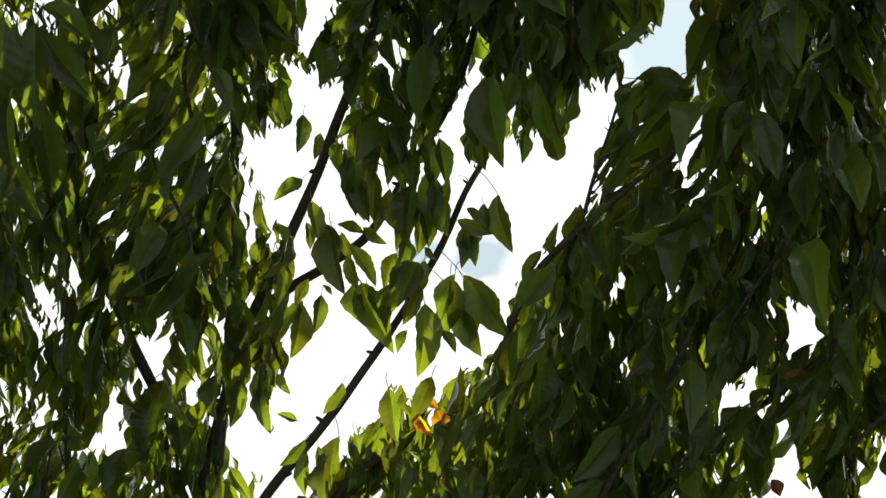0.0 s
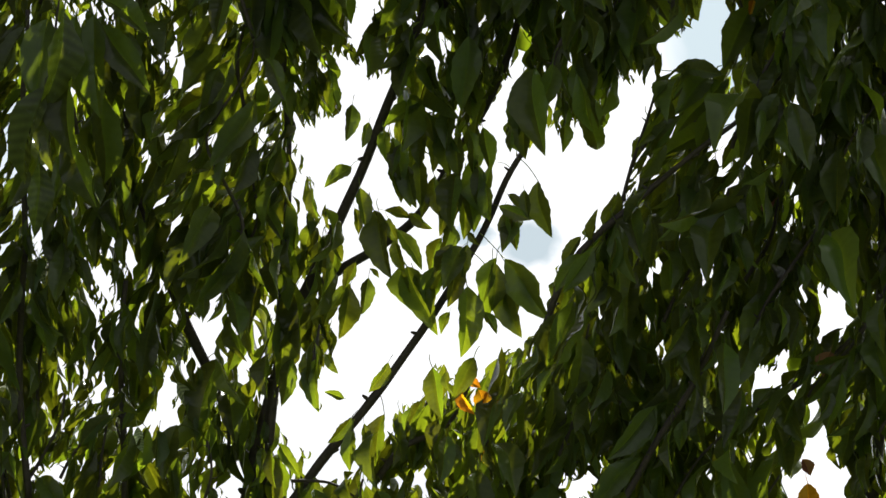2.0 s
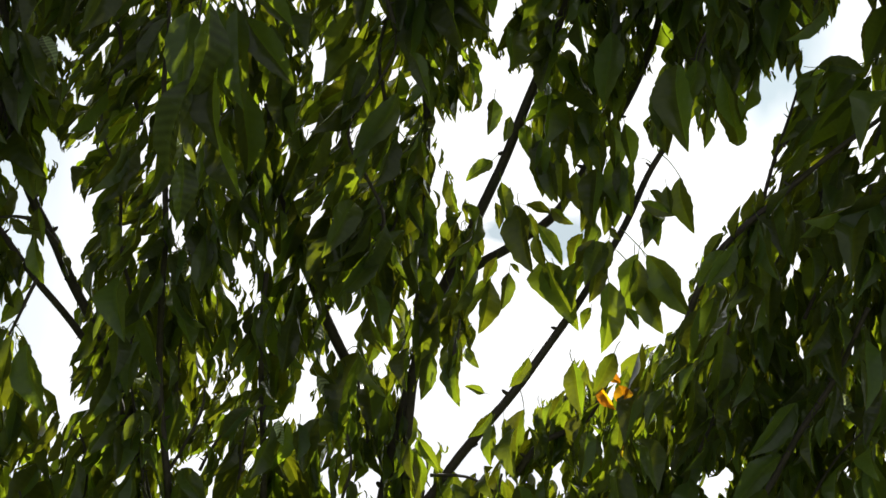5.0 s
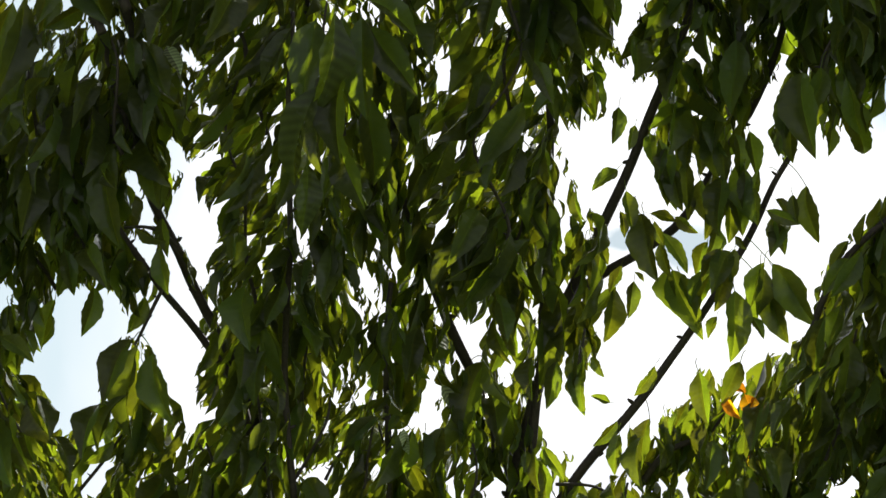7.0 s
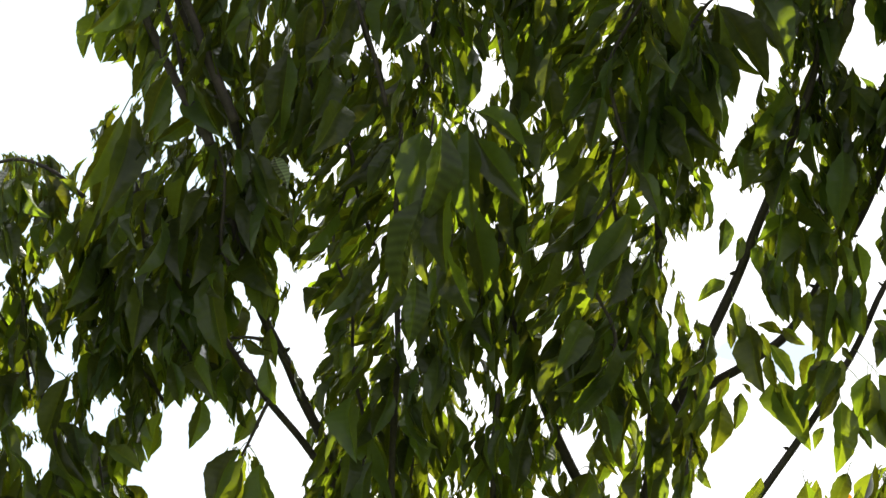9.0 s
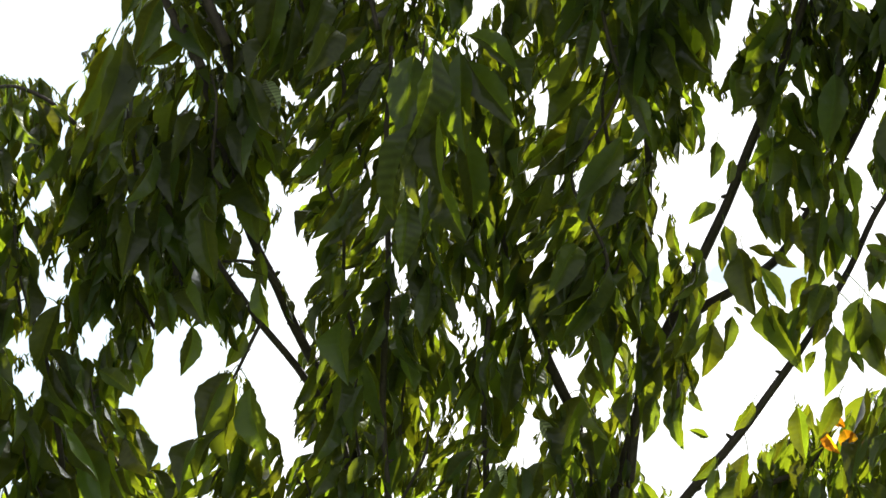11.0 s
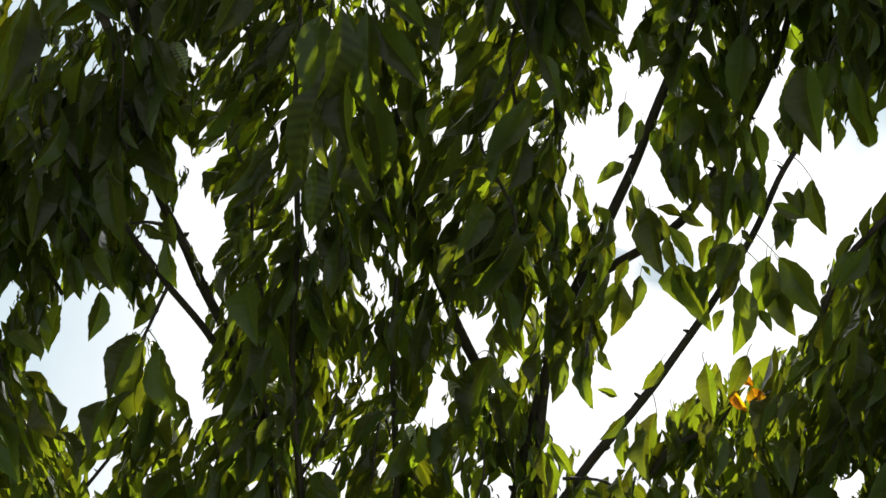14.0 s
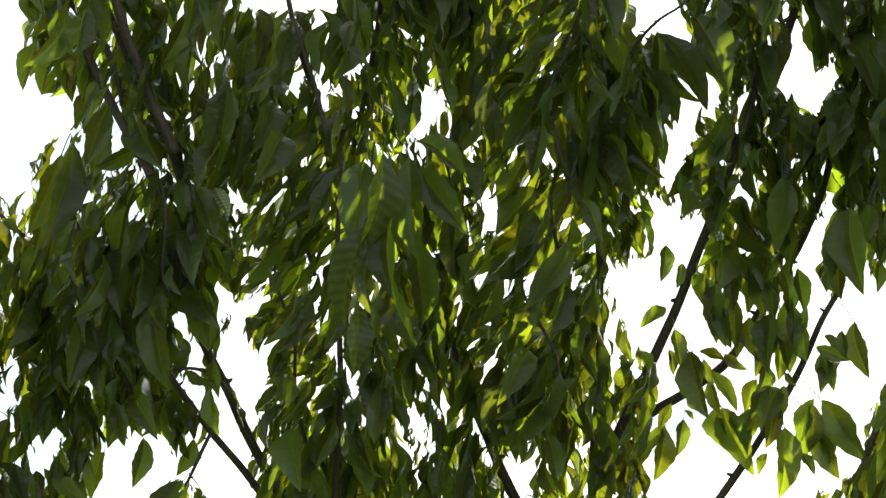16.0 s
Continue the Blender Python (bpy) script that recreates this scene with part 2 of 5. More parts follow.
opening((1350, 150), (1388, 165), (1385, 200), (1360, 235), (1380, 265), (1345, 300), (1320, 310), (1325, 260), (1340, 200))
opening((1385, 110), (1405, 70), (1418, 85), (1390, 128))
opening((1230, 350), (1250, 342), (1238, 400), (1215, 398))
opening((1193, 408), (1232, 412), (1228, 450), (1216, 478), (1200, 450))
opening((1270, 290), (1302, 288), (1298, 312), (1270, 310))
opening((1210, 170), (1238, 195), (1240, 205), (1215, 200))
opening((1085, 500), (1100, 505), (1165, 475), (1190, 510), (1215, 560), (1245, 580), (1262, 612), (1285, 520), (1310, 505), (1322, 530),
        (1350, 555), (1378, 600), (1385, 622), (1350, 640), (1310, 690), (1255, 655), (1235, 655), (1228, 705), (1195, 722), (1160, 745),
        (1130, 795), (1120, 830), (1085, 858), (1040, 865), (1000, 855), (1020, 810), (960, 790), (975, 722), (990, 690), (1000, 640),
        (1015, 700), (1030, 730), (1040, 655), (1055, 640), (1060, 610))
opening((1395, 540), (1415, 545), (1442, 572), (1430, 592), (1405, 608))
opening((1405, 268), (1445, 222), (1470, 270), (1485, 230), (1525, 270), (1552, 210), (1532, 180), (1550, 133), (1595, 158), (1588, 108),
        (1630, 163), (1650, 83), (1660, 58), (1690, 88), (1710, 43), (1710, -200), (1775, -200), (1762, 83), (1735, 128), (1670, 138),
        (1635, 168), (1620, 218), (1600, 243), (1580, 348), (1550, 358), (1500, 423), (1460, 473), (1440, 530), (1420, 500), (1390, 460),
        (1375, 400), (1410, 350), (1390, 300))
opening((1160, 850), (1180, 840), (1190, 862), (1165, 880))
opening((1205, 835), (1232, 830), (1222, 890), (1205, 880))
# slim holes round the forked twigs
opening((1340, 145), (1385, 168), (1390, 190), (1370, 230), (1358, 245), (1365, 262), (1385, 280), (1365, 330), (1345, 368), (1328, 405),
        (1344, 330), (1328, 300), (1333, 265), (1318, 225), (1335, 185))
opening((1405, 290), (1430, 268), (1470, 300), (1480, 420), (1440, 505), (1405, 480), (1392, 440), (1397, 402), (1422, 392), (1408, 345), (1400, 330))
opening((1348, 405), (1366, 400), (1364, 442), (1344, 452))
opening((1190, 410), (1207, 400), (1252, 425), (1236, 458), (1222, 482), (1208, 440))
opening((1252, 290), (1302, 284), (1302, 312), (1258, 314))
opening((1300, 500), (1322, 480), (1318, 530), (1345, 562), (1330, 605), (1302, 590))
opening((1218, 160), (1248, 185), (1248, 202), (1212, 207))
opening((1355, 50), (1400, 45), (1407, 90), (1395, 142), (1376, 130), (1390, 100))
# narrow gaps low in the middle, and beside the right twig
opening((549, 635), (572, 632), (591, 694), (569, 672))
opening((644, 673), (659, 659), (664, 721), (638, 717))
opening((531, 845), (568, 818), (577, 828), (573, 862), (563, 850))
opening((552, 740), (582, 760), (601, 787), (574, 767), (559, 765))
opening((764, 666), (784, 654), (806, 676), (794, 701), (764, 713), (744, 753), (732, 753), (759, 701))
opening((702, 751), (719, 744), (731, 761), (709, 768))
opening((851, 861), (883, 839), (889, 861), (905, 913), (950, 899), (933, 945), (881, 945), (883, 901), (858, 876))
opening((934, 729), (982, 672), (997, 624), (1008, 630), (1016, 702), (1030, 729), (1041, 702), (1041, 764), (974, 784))
opening((861, 529), (866, 536), (857, 621), (844, 658), (819, 653), (792, 591), (799, 564), (844, 574))
opening((597, 525), (619, 508), (626, 520), (646, 558), (612, 567))
opening((638, 475), (661, 501), (671, 553), (649, 543), (644, 501))
opening((927, 566), (960, 514), (946, 581), (932, 609))
opening((811, 891), (845, 894), (835, 918))
opening((1645, 60), (1667, 77), (1693, 52), (1693, 22), (1768, 22), (1761, 74), (1745, 124), (1675, 130), (1630, 164), (1645, 102))
opening((1763, 132), (1787, 125), (1792, 143), (1775, 185), (1765, 162))
opening((1753, 190), (1777, 198), (1771, 235), (1748, 250))
# gaps between the hanging leaves of the upper right twigs
opening((1028, -264), (1123, -264), (1128, -219), (1167, -143), (1177, -103), (1204, -83), (1182, -46), (1167, -53), (1157, -128), (1123, -169), (1083, -186), (1048, -172), (1031, -194))
opening((1100, -96), (1137, -79), (1169, -48), (1151, -26), (1141, 19), (1133, 1), (1131, -54))
opening((1089, -31), (1106, -19), (1116, 16), (1136, 26), (1132, 43), (1111, 58), (1094, 88), (1084, 76), (1086, 41), (1104, 46), (1091, -4))
opening((1288, -262), (1310, -232), (1300, -177), (1284, -165))
opening((1306, -182), (1345, -219), (1349, -147), (1372, -105), (1419, -125), (1399, -91), (1379, -55), (1367, -35), (1342, -45), (1317, -75), (1280, -80), (1302, -132))
opening((1215, -73), (1259, -80), (1243, -26), (1212, -26))
opening((1249, -10), (1273, -9), (1268, 25), (1249, 21))
opening((1212, 77), (1248, 65), (1257, 104), (1230, 124), (1211, 109))
opening((1430, -31), (1454, -38), (1453, 36), (1436, 4))
opening((1053, 106), (1075, 99), (1100, 126), (1115, 104), (1122, 146), (1167, 125), (1172, 142), (1142, 189), (1073, 193), (1068, 156))
opening((926, -200), (948, -192), (938, -171))
opening((1329, 88), (1357, 113), (1333, 130))
opening((1374, 76), (1413, 89), (1407, 141), (1373, 113))
opening((1343, 146), (1387, 142), (1382, 200), (1323, 200))
# the open room round the slanting twigs, where single leaves hang
opening((1062, 300), (1100, 292), (1150, 280), (1345, 285), (1400, 288), (1470, 330), (1480, 430), (1440, 505), (1445, 580), (1385, 625), (1300, 652),
        (1262, 655), (1120, 640), (1055, 610), (1050, 500), (1064, 420), (1050, 350))
# holes of the right part
opening((1756, 133), (1782, 128), (1772, 173))
opening((1910, 522), (1920, 527), (1927, 522), (1940, 542), (1943, 507), (1960, 542), (1996, 573), (1974, 592), (1924, 627), (1912, 612), (1906, 582))
opening((1796, 671), (1813, 661), (1838, 666), (1848, 661), (1834, 626), (1855, 641), (1859, 611), (1868, 641), (1892, 640), (1883, 662), (1881, 692), (1853, 701), (1828, 696), (1810, 726), (1794, 731))
opening((1908, 732), (1942, 772), (1942, 803), (1957, 843), (1977, 828), (1976, 903), (1851, 902), (1881, 832), (1887, 772))
opening((2004, 793), (2012, 788), (2010, 823), (2004, 818))
opening((2044, 794), (2050, 794), (2064, 814), (2073, 764), (2088, 764), (2112, 814), (2122, 857), (2111, 905), (2036, 904))
opening((2174, 695), (2182, 690), (2208, 750), (2173, 740))
opening((2161, 765), (2173, 775), (2172, 815), (2157, 840))
opening((2130, -87), (2149, -37), (2170, 48), (2193, 19), (2281, 14), (2279, 215), (2169, 179), (2139, 168), (2118, 123), (2130, 88), (2115, 63), (2100, 33), (2116, 8), (2121, -7))
opening((2090, 53), (2080, 103), (2079, 173), (2097, 193), (2109, 173), (2084, 143), (2088, 93), (2095, 63))
opening((2104, 198), (2139, 178), (2164, 224), (2139, 213), (2113, 223), (2103, 248))
opening((2178, 269), (2213, 309), (2213, 329), (2188, 304))
opening((1519, 557), (1529, 543), (1539, 563), (1529, 573))
opening((1633, 609), (1641, 609), (1645, 659), (1633, 659), (1631, 634))
opening((1898, 416), (1908, 426), (1912, 443), (1901, 433))
opening((1822, 786), (1828, 786), (1836, 841), (1829, 836))
opening((1536, 768), (1557, 758), (1561, 778), (1536, 803))
opening((1470, 863), (1520, 833), (1525, 853), (1490, 900), (1470, 900))
opening((1590, 313), (1620, 328), (1600, 353))

# holes between the upper left twigs
opening((117, -44), (127, -47), (147, 5), (130, 14), (115, 22), (108, 0))
opening((22, 5), (55, 0), (52, 40), (20, 42))
slit(52, 46, 32, 86, 14)
slit(165, 8, 178, 36, 8)
slit(202, -49, 212, -29, 10)
slit(252, 26, 266, 50, 8)
slit(120, 60, 142, 50, 8)
slit(240, 62, 250, 74, 6)
dot(188, -65, 4)
dot(75, 95, 6)
slit(305, -165, 312, -148, 8)
slit(330, 150, 340, 172, 8)
# chinks of the left part
slit(26, 50, 40, 8, 26)
slit(26, 60, 46, 54, 16)
slit(52, 106, 75, 99, 16)
slit(20, 118, 9, 136, 6)
slit(120, 55, 137, 46, 8)
# this chink stands in for a glint on a leaf
slit(90, 110, 120, 78, 4)
slit(165, 0, 176, 28, 10)
slit(160, 60, 168, 75, 5)
slit(185, 46, 199, 40, 8)
slit(205, 50, 212, 12, 7)
slit(165, 136, 171, 128, 4)
slit(263, 30, 267, 47, 6)
slit(310, 138, 317, 146, 6)
slit(330, 95, 350, 122, 16)
slit(330, 160, 338, 170, 5)
slit(354, 175, 358, 212, 8)
slit(378, 105, 374, 135, 4)
slit(400, 103, 405, 82, 8)
slit(403, 108, 450, 36, 5)
slit(466, 103, 494, 62, 6)
slit(381, 208, 410, 165, 5)
slit(386, 248, 396, 233, 5)
slit(470, 152, 482, 150, 3)
slit(466, 232, 476, 217, 4)
slit(105, 245, 105, 262, 6)
slit(52, 286, 60, 276, 4)
slit(470, 250, 468, 275, 4)
slit(245, 275, 249, 286, 5)
slit(200, 284, 208, 300, 6)
slit(230, 300, 247, 289, 8)
slit(70, 420, 96, 450, 11)
slit(55, 445, 58, 458, 5)
slit(220, 420, 231, 436, 8)
slit(28, 515, 30, 545, 4)
slit(96, 515, 86, 560, 12)
slit(50, 575, 56, 588, 5)
slit(478, 478, 468, 482, 4)
slit(405, 535, 430, 510, 4)
slit(368, 496, 400, 456, 8)
slit(382, 550, 391, 556, 5)
slit(475, 305, 480, 326, 6)
slit(512, 350, 510, 395, 10)
slit(505, 400, 507, 416, 4)
slit(470, 430, 458, 466, 5)
slit(510, 520, 505, 560, 5)
slit(526, 515, 520, 550, 6)
slit(395, 560, 392, 586, 3)
slit(388, 615, 371, 645, 5)
slit(480, 690, 478, 675, 3)
slit(355, 800, 371, 790, 5)
slit(325, 815, 338, 826, 6)
slit(318, 855, 326, 866, 6)
slit(255, 845, 246, 880, 8)
slit(360, 862, 378, 830, 5)
slit(446, 735, 435, 750, 5)
slit(490, 770, 501, 786, 5)
slit(470, 800, 486, 786, 8)
slit(510, 822, 540, 826, 9)
slit(67, 850, 70, 880, 6)
slit(82, 824, 86, 836, 5)
slit(20, 690, 30, 706, 6)
dot(28, 190, 4)
dot(188, 112, 5)
dot(340, 240, 3)
dot(462, 24, 5)
dot(446, 182, 4)
dot(490, 203, 3)
dot(472, 291, 3)
dot(523, 35, 3)
dot(25, 470, 3)
dot(210, 415, 3)
dot(98, 572, 6)
dot(482, 345, 4)
dot(523, 462, 4)
dot(530, 475, 3)
dot(457, 620, 4)
dot(320, 836, 4)
dot(305, 871, 5)
dot(478, 846, 3)
dot(115, 873, 5)
dot(530, 841, 4)
dot(152, 34, 5)
# chinks of the middle
slit(585, 5, 598, 15, 8)
slit(630, 12, 646, 25, 6)
slit(755, 5, 769, 36, 8)
slit(828, 20, 839, 12, 6)
slit(893, 58, 903, 52, 6)
slit(740, 115, 748, 100, 7)
slit(745, 126, 768, 98, 4)
slit(770, 178, 783, 184, 5)
slit(575, 183, 598, 185, 3)
slit(672, 215, 691, 197, 6)
slit(583, 228, 594, 246, 7)
slit(593, 270, 601, 286, 3)
slit(808, 285, 831, 260, 5)
slit(935, 150, 946, 200, 10)
slit(930, 235, 936, 258, 7)
slit(985, 166, 998, 160, 4)
slit(1003, 88, 1000, 106, 4)
slit(545, 462, 556, 505, 6)
slit(572, 405, 576, 436, 3)
slit(667, 405, 676, 475, 11)
slit(685, 490, 702, 468, 6)
slit(692, 573, 703, 555, 7)
slit(742, 503, 761, 520, 7)
slit(735, 365, 728, 371, 3)
slit(785, 366, 790, 355, 3)
slit(945, 310, 953, 319, 6)
slit(993, 345, 998, 396, 7)
slit(1004, 420, 1003, 470, 5)
slit(950, 481, 959, 473, 4)
slit(1018, 483, 1010, 489, 4)
slit(936, 600, 956, 520, 7)
slit(605, 652, 613, 670, 6)
slit(620, 688, 626, 706, 5)
slit(590, 705, 599, 716, 5)
slit(545, 730, 561, 760, 7)
slit(610, 746, 623, 722, 8)
slit(688, 705, 685, 660, 7)
slit(680, 760, 683, 791, 6)
slit(708, 610, 700, 641, 4)
slit(915, 745, 920, 791, 6)
slit(820, 856, 841, 825, 5)
slit(850, 865, 863, 871, 5)
slit(595, 815, 616, 821, 6)
slit(520, 822, 541, 815, 6)
dot(608, 35, 3)
dot(658, 42, 4)
dot(600, 250, 3)
dot(765, 268, 5)
dot(755, 245, 4)
dot(790, 222, 3)
dot(922, 275, 3)
dot(525, 465, 3)
dot(555, 425, 3)
dot(620, 380, 3)
dot(642, 403, 3)
dot(720, 503, 3)
dot(745, 420, 3)
dot(772, 445, 3)
dot(705, 382, 3)
dot(998, 405, 3)
dot(846, 425, 3)
dot(625, 668, 4)
dot(535, 710, 5)
dot(678, 715, 3)
dot(690, 733, 3)
dot(812, 760, 3)
dot(815, 750, 3)
dot(800, 826, 4)
dot(865, 785, 3)
dot(935, 640, 5)
dot(945, 625, 3)
dot(935, 795, 4)
dot(935, 835, 4)
dot(960, 700, 3)
dot(632, 836, 3)
dot(600, 860, 4)
# chinks among the right twigs and the dark mass beside them
slit(1190, 46, 1206, 35, 3)
slit(1225, 110, 1236, 122, 4)
slit(1310, 15, 1318, 50, 8)
slit(1375, 25, 1378, 46, 4)
slit(1375, 75, 1378, 55, 5)
slit(1340, 120, 1350, 100, 8)
slit(1450, 0, 1456, 36, 6)
slit(1462, 130, 1471, 122, 4)
slit(1285, 200, 1299, 222, 5)
slit(1200, 250, 1211, 243, 4)
slit(1225, 170, 1246, 205, 14)
slit(1460, 165, 1471, 175, 5)
slit(1465, 180, 1452, 226, 8)
slit(1480, 225, 1496, 246, 13)
slit(1268, 731, 1265, 710, 4)
slit(1283, 786, 1311, 760, 4)
slit(1345, 796, 1368, 765, 4)
slit(1375, 701, 1388, 685, 3)
slit(1395, 850, 1397, 830, 4)
slit(1402, 830, 1409, 839, 4)
slit(1460, 830, 1468, 856, 5)
slit(1460, 724, 1463, 741, 7)
slit(1525, 790, 1536, 811, 7)
slit(1545, 776, 1561, 765, 6)
slit(1395, 651, 1404, 630, 6)
slit(1430, 596, 1441, 585, 5)
slit(1540, 851, 1556, 835, 4)
slit(1515, 838, 1500, 872, 12)
dot(1040, 108, 5)
dot(1222, 48, 3)
dot(1228, 57, 3)
dot(1333, 48, 3)
dot(1505, 106, 4)
dot(1325, 190, 3)
dot(1250, 720, 5)
dot(1270, 745, 3)
dot(1255, 760, 4)
dot(1415, 728, 4)
dot(1407, 755, 3)
dot(1400, 761, 3)
dot(1455, 650, 4)
dot(1345, 636, 3)
# chinks of the right part
slit(1853, 288, 1864, 277, 4)
slit(1778, 307, 1787, 328, 8)
slit(1863, 363, 1884, 357, 5)
slit(1903, 417, 1914, 433, 8)
slit(2018, 417, 2021, 438, 8)
slit(2088, 422, 2094, 438, 6)
slit(2113, 462, 2098, 468, 8)
slit(2183, 387, 2168, 418, 5)
slit(2108, 547, 2124, 578, 6)
slit(1533, 547, 1539, 573, 7)
slit(1646, 617, 1649, 653, 9)
slit(1733, 657, 1723, 703, 6)
slit(1768, 558, 1784, 532, 4)
slit(1463, 738, 1471, 722, 6)
slit(1573, 723, 1579, 712, 6)
slit(1553, 783, 1534, 808, 10)
slit(1788, 817, 1797, 833, 6)
slit(1808, 753, 1819, 742, 6)
slit(1638, 828, 1649, 807, 5)
slit(2153, 367, 2164, 383, 6)
slit(1613, 517, 1633, 477, 4)
slit(1678, 657, 1660, 697, 4)
slit(1948, 717, 1960, 687, 5)
slit(2068, 547, 2072, 597, 4)
slit(1728, 777, 1750, 747, 5)
slit(1608, 597, 1620, 567, 4)
slit(1658, 437, 1664, 412, 4)
slit(1768, 427, 1784, 397, 4)
slit(1978, 597, 1993, 572, 5)
slit(1878, 517, 1884, 547, 4)
slit(1708, 517, 1723, 487, 3)
slit(1948, 287, 1956, 257, 4)
slit(1838, 197, 1851, 172, 4)
dot(2043, 13, 5)
dot(2033, 57, 3)
dot(1878, 102, 4)
dot(2023, 197, 5)
dot(1828, 303, 6)
dot(1743, 287, 5)
dot(1918, 393, 4)
dot(1858, 418, 5)
dot(2095, 473, 3)
dot(2203, 457, 6)
dot(2018, 538, 5)
dot(1728, 613, 5)
dot(1703, 808, 4)
dot(1853, 748, 3)
dot(1633, 768, 4)
dot(2028, 358, 2)
dot(2143, 338, 3)
dot(1898, 197, 4)
dot(1968, 407, 3)
dot(1798, 477, 3)
dot(1688, 547, 3)
dot(1888, 657, 3)
dot(2058, 757, 4)
dot(1938, 167, 3)
dot(1988, 287, 3)
dot(1978, 87, 3)
dot(1933, 17, 3)
dot(2088, 337, 4)
# chinks near the top
slit(183, -47, 194, -58, 12)
slit(198, -18, 209, -2, 12)
slit(293, -143, 299, -127, 8)
slit(216, -123, 223, -183, 4)
slit(243, -37, 238, -27, 5)
slit(433, -112, 458, -138, 10)
slit(433, -92, 449, -107, 9)
slit(468, -123, 479, -97, 10)
slit(488, -77, 495, -103, 10)
slit(473, -53, 473, -17, 14)
slit(478, -153, 463, -142, 6)
slit(563, -53, 579, -13, 8)
slit(633, -188, 649, -155, 7)
slit(653, -162, 679, -193, 7)
slit(553, -2, 579, -3, 5)
slit(648, 38, 669, 37, 6)
slit(713, -8, 693, 3, 8)
slit(759, -28, 748, 3, 8)
slit(933, -177, 921, -185, 12)
# the next two chinks stand in for glints on glossy leaf edges
slit(828, -143, 864, -158, 4)
slit(829, -78, 879, -127, 5)
slit(1413, -73, 1419, -67, 8)
slit(1438, -28, 1449, 28, 9)
slit(1313, 22, 1319, 43, 8)
slit(1263, -3, 1258, 23, 8)
slit(343, 25, 383, -15, 4)
slit(113, -133, 123, -153, 4)
slit(78, -143, 85, -113, 4)
dot(108, 48, 5)
dot(41, -175, 4)
dot(158, 48, 7)
dot(218, 53, 6)
dot(268, -202, 3)
dot(283, -62, 4)
dot(348, -47, 3)
dot(573, -201, 4)
dot(468, -72, 4)
dot(518, -120, 4)
dot(603, -47, 4)
dot(623, 23, 6)
dot(738, 13, 4)
dot(728, 36, 4)
dot(713, -122, 4)
dot(833, 23, 6)
dot(883, 33, 5)
dot(973, -172, 6)
dot(933, -122, 4)
dot(968, -107, 5)
dot(923, -42, 3)
dot(803, -92, 3)
dot(823, -92, 3)
dot(1233, -147, 6)
dot(1248, -132, 6)
dot(1213, -115, 4)
dot(1243, -97, 4)
dot(1193, -17, 5)
dot(1258, -32, 5)
dot(1233, 58, 4)
dot(1403, -152, 6)
dot(1433, -197, 6)
dot(1468, -232, 5)
dot(1463, -67, 4)
dot(1328, 48, 5)


# ---------------------------------------------------------------- building helpers
def part(name, bm, mat, parent, label=""):
    mesh = bpy.data.meshes.new(name)
    bm.to_mesh(mesh)
    bm.free()
    for p in mesh.polygons:
        p.use_smooth = True
    mesh.materials.append(mat)
    ob = new(name, mesh)
    ob.parent = parent
    return tagged(ob, label)


def tube(bm, points, radii, sides=6):
    """A tapering stem through points, capped at both ends."""
    rings = []
    for i, p in enumerate(points):
        along = (points[min(i + 1, len(points) - 1)] - points[max(i - 1, 0)]).normalized()
        x = along.cross(Vector((0.3, 1, 0.2))).normalized()
        y = along.cross(x)
        rings.append([bm.verts.new(p + radii[i] * (x * math.cos(k * math.tau / sides) + y * math.sin(k * math.tau / sides))) for k in range(sides)])
    for r0, r1 in zip(rings, rings[1:]):
        for k in range(sides):
            bm.faces.new((r0[k], r0[(k + 1) % sides], r1[(k + 1) % sides], r1[k]))
    bm.faces.new(rings[0][::-1]), bm.faces.new(rings[-1])


def smooth_line(points, per):
    """Points along a soft curve through the given ones."""
    out, n = [], len(points)
    for i in range(n - 1):
        p0, p1, p2, p3 = points[max(i - 1, 0)], points[i], points[i + 1], points[min(i + 2, n - 1)]
        for k in range(per):
            s = k / per
            out.append(0.5 * (2 * p1 + (p2 - p0) * s + (2 * p0 - 5 * p1 + 4 * p2 - p3) * s * s + (3 * p1 - p0 - 3 * p2 + p3) * s ** 3))
    return out + [points[-1]]


